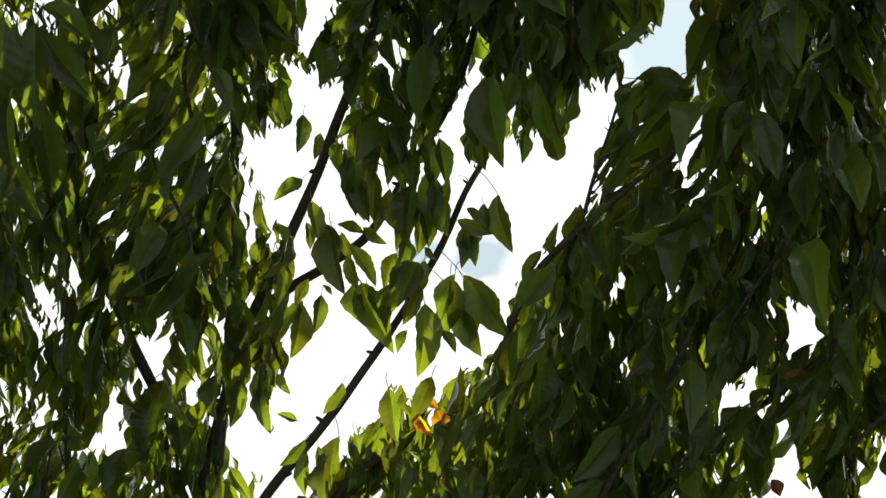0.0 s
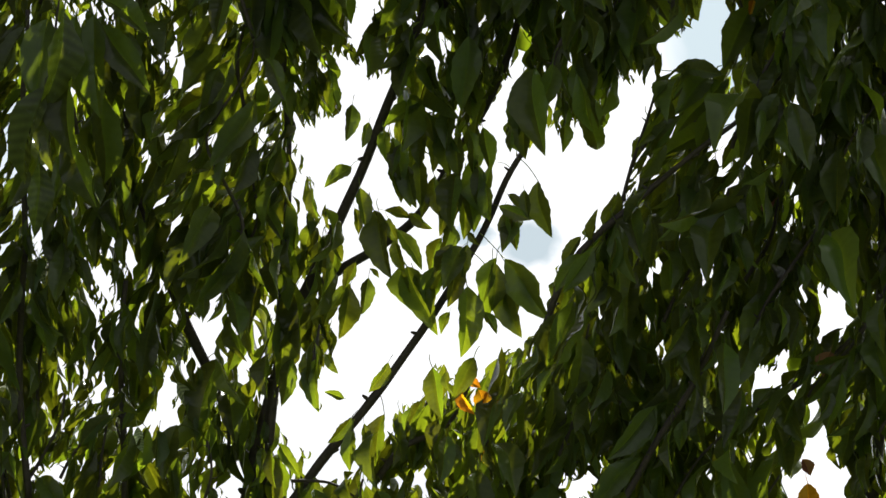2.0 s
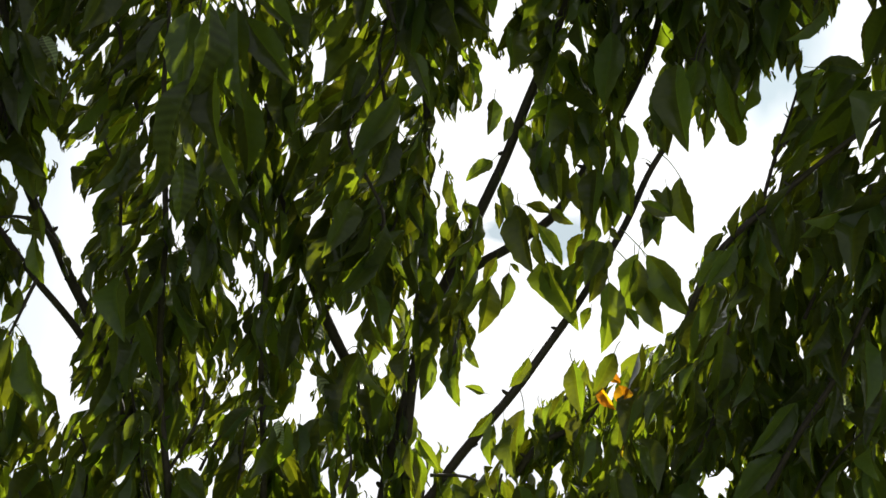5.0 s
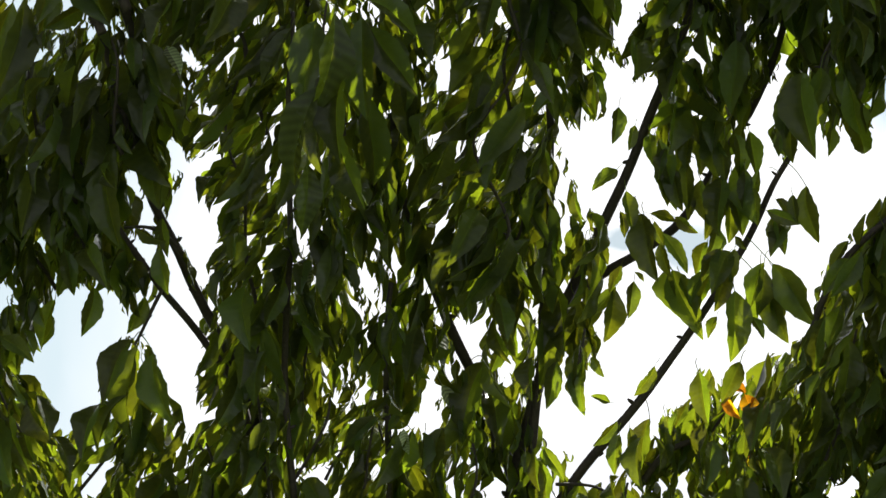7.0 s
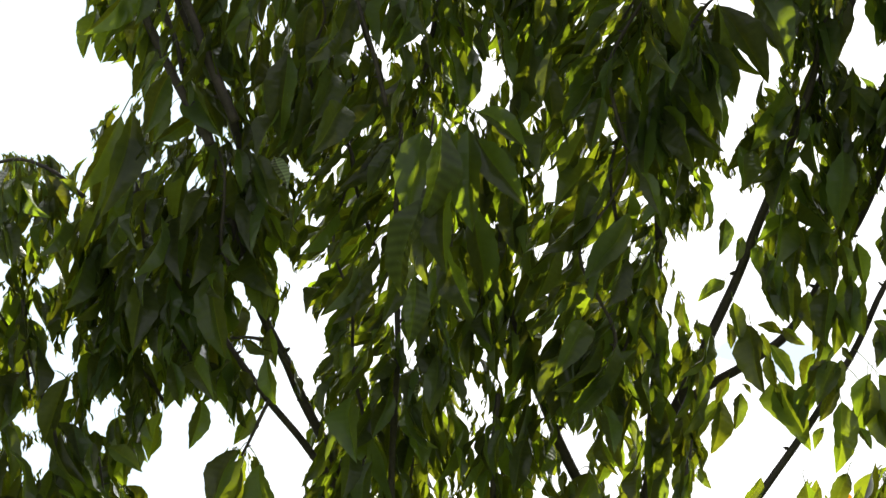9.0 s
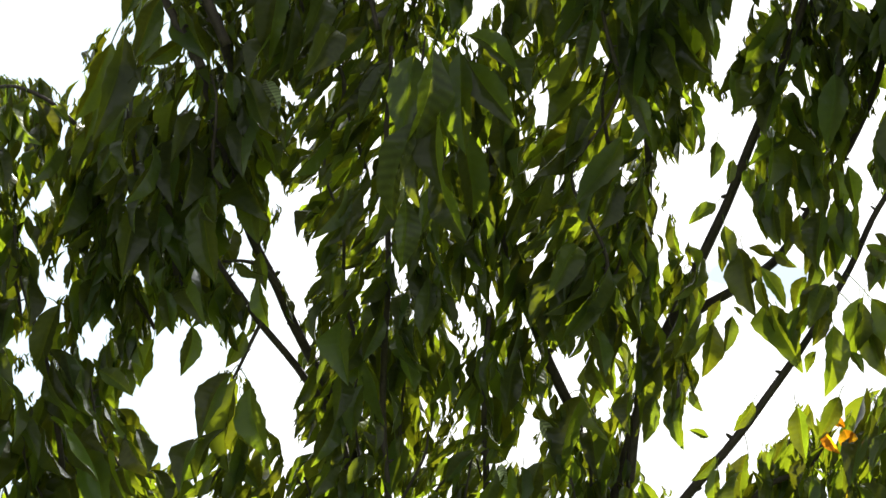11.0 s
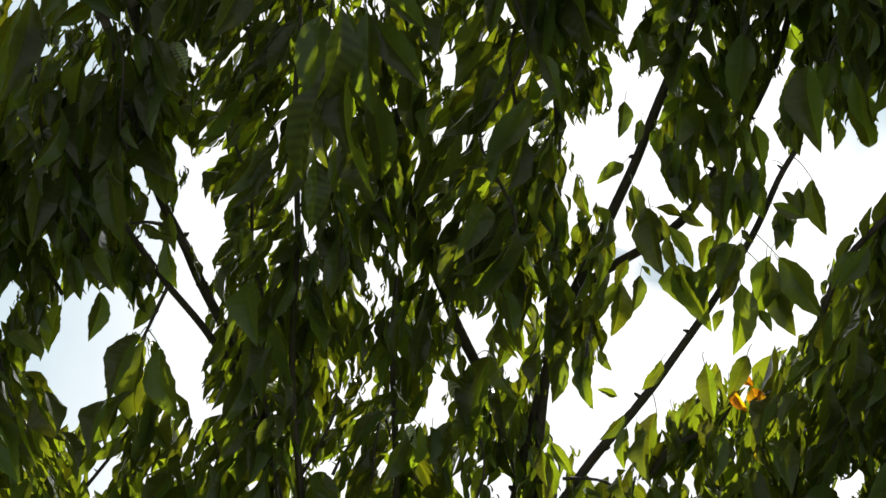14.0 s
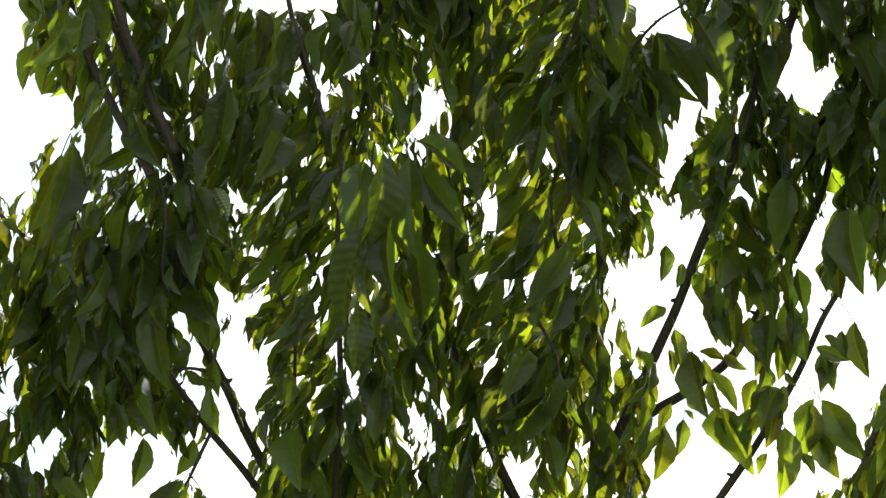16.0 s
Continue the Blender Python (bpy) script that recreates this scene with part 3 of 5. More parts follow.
def leaf_shape(ratio, curl, fold, wave, stalk):
    """A cherry leaf one unit long: points, faces and their places on the blade. Stalk: where it meets the twig, 0 for a straight one, None for one that is hidden."""
    verts, faces, uvs, n = [], [], [], 12
    for i in range(n + 1):
        s = i / n
        half = ratio * 0.5 * 1.06 * (math.sin(math.pi * s ** 0.92) ** 0.92 * (1 - 0.12 * s * s) if 0 < s < 1 else 0.0)
        rim = half * (1.05 if i % 2 else 0.96)
        y, z = s, curl * 0.42 * s * (1 - s)
        sway = wave * (0.02 * math.sin(s * 6.28) + 0.12 * s * (1 - s))
        for side in (-1, -0.55, 0, 0.55, 1):
            lift = fold * half * (0.0, 0.62, 0.85)[round(abs(side) * 2 + 0.01)]
            ripple = side * half * 0.22 * math.sin(s * 11 + 3 * wave) * abs(side)
            verts.append((side * rim + sway, y, z + lift + ripple))
            uvs.append((0.5 + side * rim, s))
    for i in range(n):
        a = 5 * i
        faces += [(a + k, a + k + 1, a + k + 6, a + k + 5) for k in range(4)]
    if stalk is None:
        return verts, faces, uvs
    if stalk:
        end, line = Vector(stalk), []
        bend = end * 0.5 + Vector((0, -0.10 - 0.22 * abs(end.x), 0.02))
        for k in range(6):
            s = k / 5
            line.append(tuple(Vector((0, 0.02, 0)) * (1 - s) ** 2 + bend * 2 * s * (1 - s) + end * s * s))
    else:
        line = [(0, 0.02, 0), (0.015, -0.09, 0.02), (0.02, -0.18, 0.025), (0, -0.26, 0)]
    first, r = len(verts), 0.0085
    for x, y, z in line:
        dx, dy = (r, 0) if not stalk else (r * 0.7, r * 0.7)
        verts += [(x - dx, y - dy, z - r * 0.6), (x + dx, y + dy, z - r * 0.6), (x, y, z + r)]
        uvs += [(0.5, 0.0)] * 3
    for i in range(len(line) - 1):
        a = first + 3 * i
        faces += [(a + k, a + (k + 1) % 3, a + 3 + (k + 1) % 3, a + 3 + k) for k in range(3)]
    return verts, faces, uvs


def mesh_of(name, verts, faces, uvs, mat):
    mesh = bpy.data.meshes.new(name)
    mesh.from_pydata(verts, [], faces)
    layer = mesh.uv_layers.new(name="UVMap")
    spots = np.empty(len(mesh.loops), np.int32)
    mesh.loops.foreach_get("vertex_index", spots)
    layer.data.foreach_set("uv", np.asarray(uvs, np.float32)[spots].ravel())
    mesh.polygons.foreach_set("use_smooth", np.ones(len(mesh.polygons), bool))
    mesh.materials.append(mat)
    ribs = np.asarray(uvs, np.float32)          # the blade is creased along its midrib
    ends = np.empty(2 * len(mesh.edges), np.int32)
    mesh.edges.foreach_get("vertices", ends)
    ends = ends.reshape(-1, 2)
    on_rib = (ribs[:, 0] == 0.5)
    crease = on_rib[ends[:, 0]] & on_rib[ends[:, 1]] & (ribs[ends[:, 0], 1] != ribs[ends[:, 1], 1])
    mesh.attributes.new("sharp_edge", "BOOLEAN", "EDGE").data.foreach_set("value", crease)
    return mesh


RATIOS = (0.31, 0.34, 0.38, 0.32, 0.29, 0.35, 0.40, 0.33)
FORMS = ((0.6, 0.8, 0.8), (1.2, 0.6, -1.0), (0.4, 1.0, 1.2), (1.6, 0.8, 0.6), (0.9, 1.15, -1.2), (0.1, 0.55, -0.7), (1.0, 0.9, 0.9), (-0.5, 0.75, -1.1))
SHAPES = [leaf_shape(r, *form, 0) for r, form in zip(RATIOS, FORMS)]
BARE_SHAPES = [leaf_shape(r, *form, None) for r, form in zip(RATIOS, FORMS)]
LEAF_MESHES = [mesh_of("leaf", *s, GREEN) for s in SHAPES]
BARE_MESHES = [mesh_of("leaf", *s, GREEN) for s in BARE_SHAPES]


def leaf_pose(base, tip, turn):
    """The pose and length of a leaf from its blade's base to its tip, its face turned by turn degrees from the viewer."""
    along = tip - base
    length = along.length
    y = along / length
    z = (-AHEAD - y * y.dot(-AHEAD)).normalized()
    x = y.cross(z)
    m = Matrix((x, y, z)).transposed().to_4x4()
    return Matrix.Translation(base) @ m @ Matrix.Rotation(radians(turn), 4, "Y") @ Matrix.Diagonal((length, length, length, 1))

# ---------------------------------------------------------------- ground
gb = bmesh.new()
bmesh.ops.create_circle(gb, cap_ends=True, radius=3000, segments=96)
ground = part("ground", gb, GRASS, None)
tagged(ground, "wide green meadow under the tree", "ground", kind="structure")

# ---------------------------------------------------------------- a small grey cloud far behind
def cloud_material(name, colour):
    mat, nodes, links, bsdf, out = material(name)
    coord, ball, lumps = nodes.new("ShaderNodeTexCoord"), nodes.new("ShaderNodeTexGradient"), nodes.new("ShaderNodeTexNoise")
    ball.gradient_type = "SPHERICAL"
    lumps.inputs["Scale"].default_value, lumps.inputs["Detail"].default_value = 1.6, 5.0
    links.new(coord.outputs["Object"], ball.inputs["Vector"])
    links.new(coord.outputs["Object"], lumps.inputs["Vector"])
    body = math_node(nodes, links, "ADD", ball.outputs["Fac"], math_node(nodes, links, "MULTIPLY", lumps.outputs["Fac"], 0.7))
    ramp = nodes.new("ShaderNodeMapRange")
    ramp.inputs["From Min"].default_value, ramp.inputs["From Max"].default_value = 0.40, 0.85
    links.new(body, ramp.inputs["Value"])
    edge = math_node(nodes, links, "MULTIPLY", ramp.outputs["Result"], math_node(nodes, links, "MINIMUM", math_node(nodes, links, "MULTIPLY", ball.outputs["Fac"], 4.0), 1.0))
    # the brightness is put in as glow; the sun does not light these discs
    glow, clear, mix = nodes.new("ShaderNodeEmission"), nodes.new("ShaderNodeBsdfTransparent"), nodes.new("ShaderNodeMixShader")
    glow.inputs["Color"].default_value, glow.inputs["Strength"].default_value = (*colour, 1), 1.0
    links.new(edge, mix.inputs["Fac"])
    links.new(clear.outputs["BSDF"], mix.inputs[1])
    links.new(glow.outputs["Emission"], mix.inputs[2])
    links.new(mix.outputs["Shader"], out.inputs["Surface"])
    return mat


cb = bmesh.new()
bmesh.ops.create_circle(cb, cap_ends=True, radius=1.0, segments=32)
cloud = part("cloud", cb, cloud_material("grey cloud", (0.29, 0.34, 0.37)), None)
tagged(cloud, "small soft grey cloud in the bright sky", "cloud", kind="structure")
cloud.matrix_basis = look(at(1212, 438, 700), EYE) @ Matrix.Diagonal((6.5, 5.2, 1, 1))
puff = tagged(new("cloud", cloud.data), "small pale cloud wisp in the bright sky", "cloud", kind="structure")
puff.matrix_basis = look(at(1108, 424, 700), EYE) @ Matrix.Diagonal((5.0, 2.6, 1, 1))
# not a cloud: a glowing disc added to tint the left sky pale blue-grey
vb = bmesh.new()
bmesh.ops.create_circle(vb, cap_ends=True, radius=1.0, segments=48)
veil = part("cloud", vb, cloud_material("pale cloud", (0.335, 0.395, 0.425)), None)
tagged(veil, "broad glowing disc that tints the sky pale blue-grey", "cloud", kind="structure")
veil.matrix_basis = look(at(-120, 300, 760), EYE) @ Matrix.Diagonal((56, 125, 1, 1))

# a second glowing disc added to tint the sky at the upper right
tint_disc = tagged(new("cloud", veil.data), "small glowing disc that tints the sky pale blue-grey", "cloud", kind="structure")
tint_disc.matrix_basis = look(at(1570, 40, 740), EYE) @ Matrix.Diagonal((15, 26, 1, 1))

# ---------------------------------------------------------------- the cherry tree
FOOT = at(760, 441, 0.45)
FOOT.z = 0.0
tree = new("cherry_tree")
tree.location = FOOT
tagged(tree, "leafy cherry tree with drooping green leaves against bright sky", "tree")

BRANCHES, MIDDLES, NODES, OWNER = [], [], [], []      # the part, and the places on the face where leaves may spring


def wood(name, points, thick, thin, parent, label="", sides=7):
    """A stem from its thick end to its thin end; its own origin is its foot."""
    line = smooth_line(points, 5)
    bm = bmesh.new()
    n = len(line)
    foot = line[0].copy()
    radii = [(thick + (thin - thick) * i / (n - 1)) * (1 + 0.10 * noise.noise(line[i] * 23)) for i in range(n)]
    tube(bm, [p - foot + 0.004 * noise.noise_vector(p * 9) for p in line], radii, sides)
    for k in range(3, n - 2, 4):      # short spurs and buds
        p = line[k] - foot
        out = Vector((random.choice((-1, 1)), random.uniform(-0.6, 0.6), random.uniform(0.1, 0.9))).normalized()
        if name == "branch":
            tube(bm, [p, p + out * (radii[k] + 0.004), p + out * (radii[k] + 0.009)], [radii[k] * 0.6, radii[k] * 0.45, radii[k] * 0.2], 5)
    ob = part(name, bm, BARK, parent, label)
    ob.location = foot - parent.location
    return ob


def branch(thick, thin, d, *places, leafy=True):
    """A twig along the crown's face, from its thick to its thin end; thicknesses in millimetres."""
    pts = [at(a, h, d + 0.02 * math.sin(a * 0.02)) for a, h in places]
    ob = wood("branch", pts, thick / 2000, thin / 2000, tree)
    BRANCHES.append(ob)
    MIDDLES.append(places[len(places) // 2])
    if leafy:
        spots = smooth_line([Vector((a, h, d)) for a, h in places], 8)
        for p, q in zip(spots, spots[1:]):
            for k in range(max(1, int((q - p).length / 18))):
                NODES.append(tuple(p.lerp(q, k / max(1, int((q - p).length / 18)))))
                OWNER.append(len(BRANCHES) - 1)
    return ob


# trunk and the limbs that carry the face's twigs
top = at(780, 1900, 0.45)
wood("trunk", [FOOT.copy(), FOOT.lerp(top, 0.35) + Vector((0.03, 0, 0)), FOOT.lerp(top, 0.7) - Vector((0.02, 0.02, 0)), top], 0.13, 0.09, tree, "grey-brown ringed bark", 14)
for a, h, thick in ((960, 1010, 34), (500, 1010, 30), (1420, 1010, 30), (1990, 960, 36), (120, 980, 26), (740, 960, 26), (1700, 1000, 28), (-160, 980, 22)):
    wood("limb", [top, at(770 + (a - 770) * 0.35, 1600, 0.4), at(770 + (a - 770) * 0.75, 1250, 0.3), at(a, h, 0.16)], thick / 700, thick / 2000, tree, sides=9)

# twigs that stand free against the sky
branch(21, 10, 0.05, (900, 1010), (980, 900), (1036, 826), (1124, 716), (1232, 570), (1313, 436), (1366, 328), (1406, 262))
branch(24, 12, 0.12, (880, 1010), (925, 780), (985, 570), (1060, 410), (1130, 258), (1175, 140), (1220, 20), (1262, -120), (1290, -300))
branch(20, 11, 0.16, (980, 545), (1060, 488), (1140, 441), (1205, 392), (1270, 290), (1340, 170), (1395, 20), (1430, -120), (1460, -300))
branch(7, 4, 0.03, (1030, -140), (1048, -175), (1080, -208), (1113, -228), (1140, -246))
branch(9, 5, 0.05, (325, 452), (292, 416), (258, 403), (220, 405))
branch(8, 5, 0.03, (296, 500), (270, 548), (250, 590), (238, 612))
branch(8, 5, 0.04, (90, 930), (145, 865), (186, 816), (215, 770))
branch(7, 4, 0.02, (520, 850), (548, 806), (576, 750), (584, 700))
branch(7, 4, 0.02, (575, 850), (592, 818), (612, 790))
branch(7, 4, 0.02, (985, 858), (1020, 858), (1060, 864), (1095, 884))
branch(26, 14, 0.18, (1240, 60), (1274, -77), (1314, -187), (1350, -320))
branch(21, 12, 0.10, (500, 1000), (440, 700), (364, 543), (310, 430), (254, 313), (224, 213), (174, 28), (94, -187), (60, -320))
branch(20, 12, 0.08, (260, 160), (224, 23), (154, -127), (100, -260))
branch(17, 9, 0.06, (500, 1000), (430, 720), (364, 607), (280, 505), (214, 413), (150, 300), (100, 200))
branch(14, 8, 0.00, (140, 420), (124, 293), (90, 220), (54, 143), (30, 90))
branch(12, 7, 0.04, (-60, 800), (-86, 603), (-136, 433), (-150, 330))
branch(13, 9, 0.14, (512, 160), (489, -37), (444, -187), (420, -320))
branch(12, 9, 0.14, (520, 150), (544, 3), (574, -127), (600, -320))
branch(14, 8, 0.00, (520, 900), (505, 650), (515, 420), (512, 200), (520, 20))
branch(26, 14, 0.16, (960, 1010), (900, 820), (850, 690), (790, 560), (720, 380), (690, 200))
branch(18, 10, 0.10, (930, 1000), (945, 760), (962, 560), (976, 300), (968, 100), (960, -120), (965, -320))
branch(9, 5, 0.02, (-40, 150), (-90, 108), (-156, 84), (-210, 90))
branch(14, 9, 0.02, (690, 960), (688, 800), (682, 660), (690, 500))
branch(14, 7, -0.03, (1420, 640), (1480, 480), (1600, 362), (1700, 285), (1805, 203), (1880, 120))
branch(8, 5, 0.03, (1565, 390), (1580, 340), (1612, 240), (1636, 165))
branch(36, 22, 0.16, (1990, 960), (2015, 850), (2032, 660), (2040, 420), (2047, 190), (2055, -60), (2065, -320))
branch(15, 9, -0.04, (1500, 1010), (1580, 885), (1632, 793), (1700, 690), (1760, 560))
branch(14, 8, 0.05, (1800, 740), (1880, 693), (1950, 640), (2010, 588))
branch(14, 8, 0.05, (1130, 860), (1180, 800), (1260, 760), (1300, 690))
# twigs before the upper left foliage
branch(19, 14, -0.02, (180, 58), (168, 30), (151, -2), (112, -72), (77, -142), (48, -222), (29, -293), leafy=False)
branch(20, 15, -0.01, (224, 18), (190, -62), (144, -180), (122, -250), (100, -320), leafy=False)
branch(9, 6, -0.04, (496, -9), (472, -99), (448, -179), (423, -269), leafy=False)


# leafy shoots inside the foliage, fanning out from below
random.seed(11)


def is_open(a, h):
    c, r = int((a - LEFT) // STEP), int((h - TOP) // STEP)
    return 0 <= c < COLS and 0 <= r < ROWS and bool(OPEN[r, c])


def shoots(d, spacing, jitter):
    """Runs of places for upright shoots at one depth, broken where the foliage opens."""
    runs = []
    a0 = LEFT - 100 + random.uniform(0, spacing)
    while a0 < RIGHT + 100:
        lean, bend = (a0 - 760) / 1900, random.uniform(-0.05, 0.05)
        run, h = [], BOTTOM - 40
        while h > TOP:
            a = a0 + lean * (900 - h) + bend * (900 - h) ** 2 / 1000 + jitter * noise.noise(Vector((a0 * 0.013, h * 0.006, d * 7)))
            if is_open(a, h) or is_open(a - 14, h) or is_open(a + 14, h):
                if len(run) > 2:
                    runs.append(run)
                run = []
            else:
                run.append((a, h))
            if len(run) > 14:
                runs.append(run)
                run = [run[-1]]
            h -= 34
        if len(run) > 2:
            runs.append(run)
        a0 += spacing * random.uniform(0.8, 1.2)
    return runs


for d in (0.0, 0.10):
    for run in shoots(d, 150, 60):
        branch(8, 4, d, *run)

# ---------------------------------------------------------------- leaves
COVER = np.zeros((ROWS, COLS), np.uint8)


def footprint(base, tip, half):
    """The cells of the face that a blade covers, as rows, columns and mask."""
    (a0, h0), (a1, h1) = base, tip
    c0, c1 = int((min(a0, a1) - half - LEFT) // STEP), int((max(a0, a1) + half - LEFT) // STEP) + 1
    r0, r1 = int((min(h0, h1) - half - TOP) // STEP), int((max(h0, h1) + half - TOP) // STEP) + 1
    c0, r0, c1, r1 = max(c0, 0), max(r0, 0), min(c1, COLS), min(r1, ROWS)
    if c0 >= c1 or r0 >= r1:
        return None
    length = math.hypot(a1 - a0, h1 - h0)
    ux, uy = (a1 - a0) / length, (h1 - h0) / length
    x, y = GA[r0:r1, c0:c1] - a0, GH[r0:r1, c0:c1] - h0
    s, t = (x * ux + y * uy) / length, np.abs(y * ux - x * uy)
    body = (s > 0) & (s < 1)
    mask = body & (t < half * np.sin(np.pi * np.clip(s, 0, 1) ** 0.9) ** 0.9)
    return slice(r0, r1), slice(c0, c1), mask


def add_leaf(mesh, owner, base, tip, turn):
    ob = new("leaf", mesh)
    ob.parent = owner
    ob.matrix_basis = Matrix.Translation(-(owner.location + tree.location)) @ leaf_pose(base, tip, turn)
    return ob


NODE_ARRAY = np.array(NODES)
# how thick the foliage is behind the near leaves, from place to place: more where they are dark
THICK = np.full((ROWS, COLS), 0.08)


def thicker(a, h, wide, high, much):
    THICK[((GA - a) / wide) ** 2 + ((GH - h) / high) ** 2 < 1] = much


thicker(1750, 650, 420, 330, 0.22)
thicker(1470, 740, 260, 220, 0.6)
thicker(220, 170, 170, 230, 0.45)
thicker(1010, -60, 90, 200, 0.7)
thicker(1290, 40, 130, 200, 0.6)
thicker(1450, 80, 160, 170, 0.6)
thicker(640, 40, 70, 190, 0.5)
thicker(560, 650, 160, 160, 0.4)
thicker(20, 760, 130, 110, 0.6)
thicker(2000, 100, 200, 300, 0.4)
thicker(310, -40, 120, 170, 0.35)
thicker(110, 400, 140, 140, 0.8)
thicker(840, 230, 130, 250, 0.045)
thicker(430, 250, 90, 230, 0.04)
thicker(870, 700, 70, 150, 0.03)
thicker(50, 200, 100, 150, 0.15)
thicker(60, -60, 110, 130, 0.1)
thicker(1690, 260, 110, 120, 0.05)
thicker(1140, 60, 70, 90, 0.05)

SINGLE = []


def single(a0, h0, a1, h1, width, hue=None, front=0.0):
    """One leaf of the near side: its blade's base, tip and seen width; its stalk reaches to the nearest twig."""
    near = np.hypot(NODE_ARRAY[:, 0] - a0, NODE_ARRAY[:, 1] - h0 + 18)
    i = int(near.argmin())
    na, nh, nd = NODE_ARRAY[i]
    thin = THICK[min(max(int((h0 - TOP) // STEP), 0), ROWS - 1), min(max(int((a0 - LEFT) // STEP), 0), COLS - 1)] < 0.06
    d = random.uniform(0.08, 0.16) if thin else min(nd, 0.10) - random.uniform(0.02, 0.08)
    d -= front
    length = math.hypot(a1 - a0, h1 - h0)
    broad = 0.7 if hue and hue is not PALE and hue is not RIBBED else 0.36
    width = min(width * 1.06, broad * length, 56)
    ratio = min(broad + 0.03, max(0.26, width / length + random.uniform(0.0, 0.08)))
    turn = math.degrees(math.acos(max(0.25, min(1.0, width / (ratio * length))))) * random.choice((-1, 1))
    base, tip = at(a0, h0, d), at(a1, h1, d + random.gauss(-0.25, 0.2) * length / 1000)
    m = leaf_pose(base, tip, turn)
    root = m.inverted() @ at(na, nh, nd)
    stalk = tuple(root) if root.length < 0.65 else 0
    shape = leaf_shape(ratio, random.uniform(0.2, 1.4), random.uniform(0.55, 1.1), random.uniform(-1, 1), stalk)
    ob = new("leaf", mesh_of("leaf", *shape, hue or GREEN))
    if hue and hue is not RIBBED:
        tagged(ob, {"autumn leaf": "orange autumn leaf", "yellowed leaf": "small bright yellow leaf", "pale underside and sheen": "pale grey-green leaf"}.get(hue.name, "withered red-brown leaf"))
    ob.parent = BRANCHES[OWNER[i]]
    ob.matrix_basis = Matrix.Translation(-(ob.parent.location + tree.location)) @ m
    SINGLE.append(ob)
    spot = footprint((a0, h0), (a1, h1), width / 2 + (9 if thin else 0))
    if spot:
        COVER[spot[0], spot[1]] |= spot[2]


# beside the slanting twigs
single(1092, 300, 1045, 338, 22)
single(1108, 338, 1119, 410, 28)
single(1097, 374, 1104, 422, 26)
single(1175, 288, 1198, 374, 46)
single(1214, 286, 1216, 374, 32)
single(1132, 378, 1164, 500, 40)
single(1150, 378, 1196, 394, 20)
single(1194, 384, 1236, 413, 24)
single(1172, 412, 1216, 486, 24)
single(1158, 392, 1176, 440, 26)
single(1130, 458, 1146, 484, 20)
single(1124, 482, 1140, 500, 11)
single(1122, 498, 1110, 564, 28)
single(1085, 508, 1068, 607, 46)
single(1100, 470, 1078, 520, 26)
single(1262, 308, 1248, 426, 42)
single(1294, 324, 1288, 432, 38)
single(1312, 284, 1332, 396, 34)
single(1342, 298, 1324, 382, 20)
single(1252, 428, 1230, 492, 34)
single(1290, 444, 1256, 522, 44)
single(1284, 470, 1262, 552, 36)
single(1190, 478, 1246, 602, 42)
single(1184, 474, 1206, 562, 28)
single(1300, 514, 1288, 642, 46)
single(1356, 372, 1418, 397, 28)
single(1402, 344, 1410, 396, 26)
single(1380, 398, 1388, 452, 28)
single(1392, 394, 1362, 456, 32)
single(1426, 328, 1450, 430, 36)
single(1352, 464, 1326, 546, 38)
single(1366, 466, 1446, 576, 46)
single(1350, 500, 1396, 608, 50)
single(1300, 418, 1322, 442, 18)
single(1330, 560, 1352, 600, 24)
single(1268, 560, 1252, 600, 22)
single(1095, 190, 1083, 256, 26)
single(1124, 222, 1112, 268, 26)
single(1470, 220, 1466, 278, 28)
single(1158, 648, 1122, 702, 24)
single(1080, 712, 1044, 700, 16)
single(1092, 745, 1048, 790, 28)
single(1096, 768, 1090, 842, 36)
single(1114, 756, 1116, 802, 26)
single(1236, 658, 1252, 752, 44)
single(1030, 640, 1036, 737, 28)
single(1045, 632, 1070, 668, 24)
single(985, 640, 965, 725, 40)
single(1310, 640, 1275, 720, 40)
single(1150, 740, 1130, 840, 34)
single(1178, 735, 1190, 810, 44)
single(1215, 716, 1195, 760, 40)
single(1160, 300, 1182, 366, 36)
single(1190, 300, 1208, 376, 34)
single(1140, 380, 1150, 470, 32)
single(1168, 430, 1186, 490, 26)
single(1240, 318, 1258, 400, 34)
single(1276, 312, 1272, 420, 40)
single(1300, 340, 1310, 420, 30)
single(1270, 400, 1244, 470, 34)
single(1275, 440, 1240, 500, 36)
single(1262, 470, 1236, 540, 32)
single(1240, 480, 1222, 540, 28)
single(1330, 330, 1340, 400, 24)
single(1370, 380, 1372, 440, 30)
single(1345, 470, 1340, 560, 34)
single(1372, 480, 1424, 560, 38)
single(1360, 510, 1376, 590, 40)
single(1206, 490, 1236, 560, 30)
single(1300, 440, 1290, 500, 34)
single(1318, 300, 1316, 372, 28)
single(1372, 352, 1400, 384, 22)
single(1228, 350, 1216, 392, 22)
single(1090, 508, 1050, 560, 30)
single(1050, 420, 1076, 470, 30)
single(1062, 440, 1050, 520, 34)
single(1320, 520, 1334, 580, 26)
single(1165, 248, 1186, 332, 38)
single(1200, 238, 1196, 322, 36)
single(1240, 244, 1238, 312, 32)
single(1262, 228, 1270, 322, 38)
single(1300, 236, 1310, 322, 38)
single(1326, 232, 1338, 312, 30)
single(1180, 262, 1164, 320, 30)
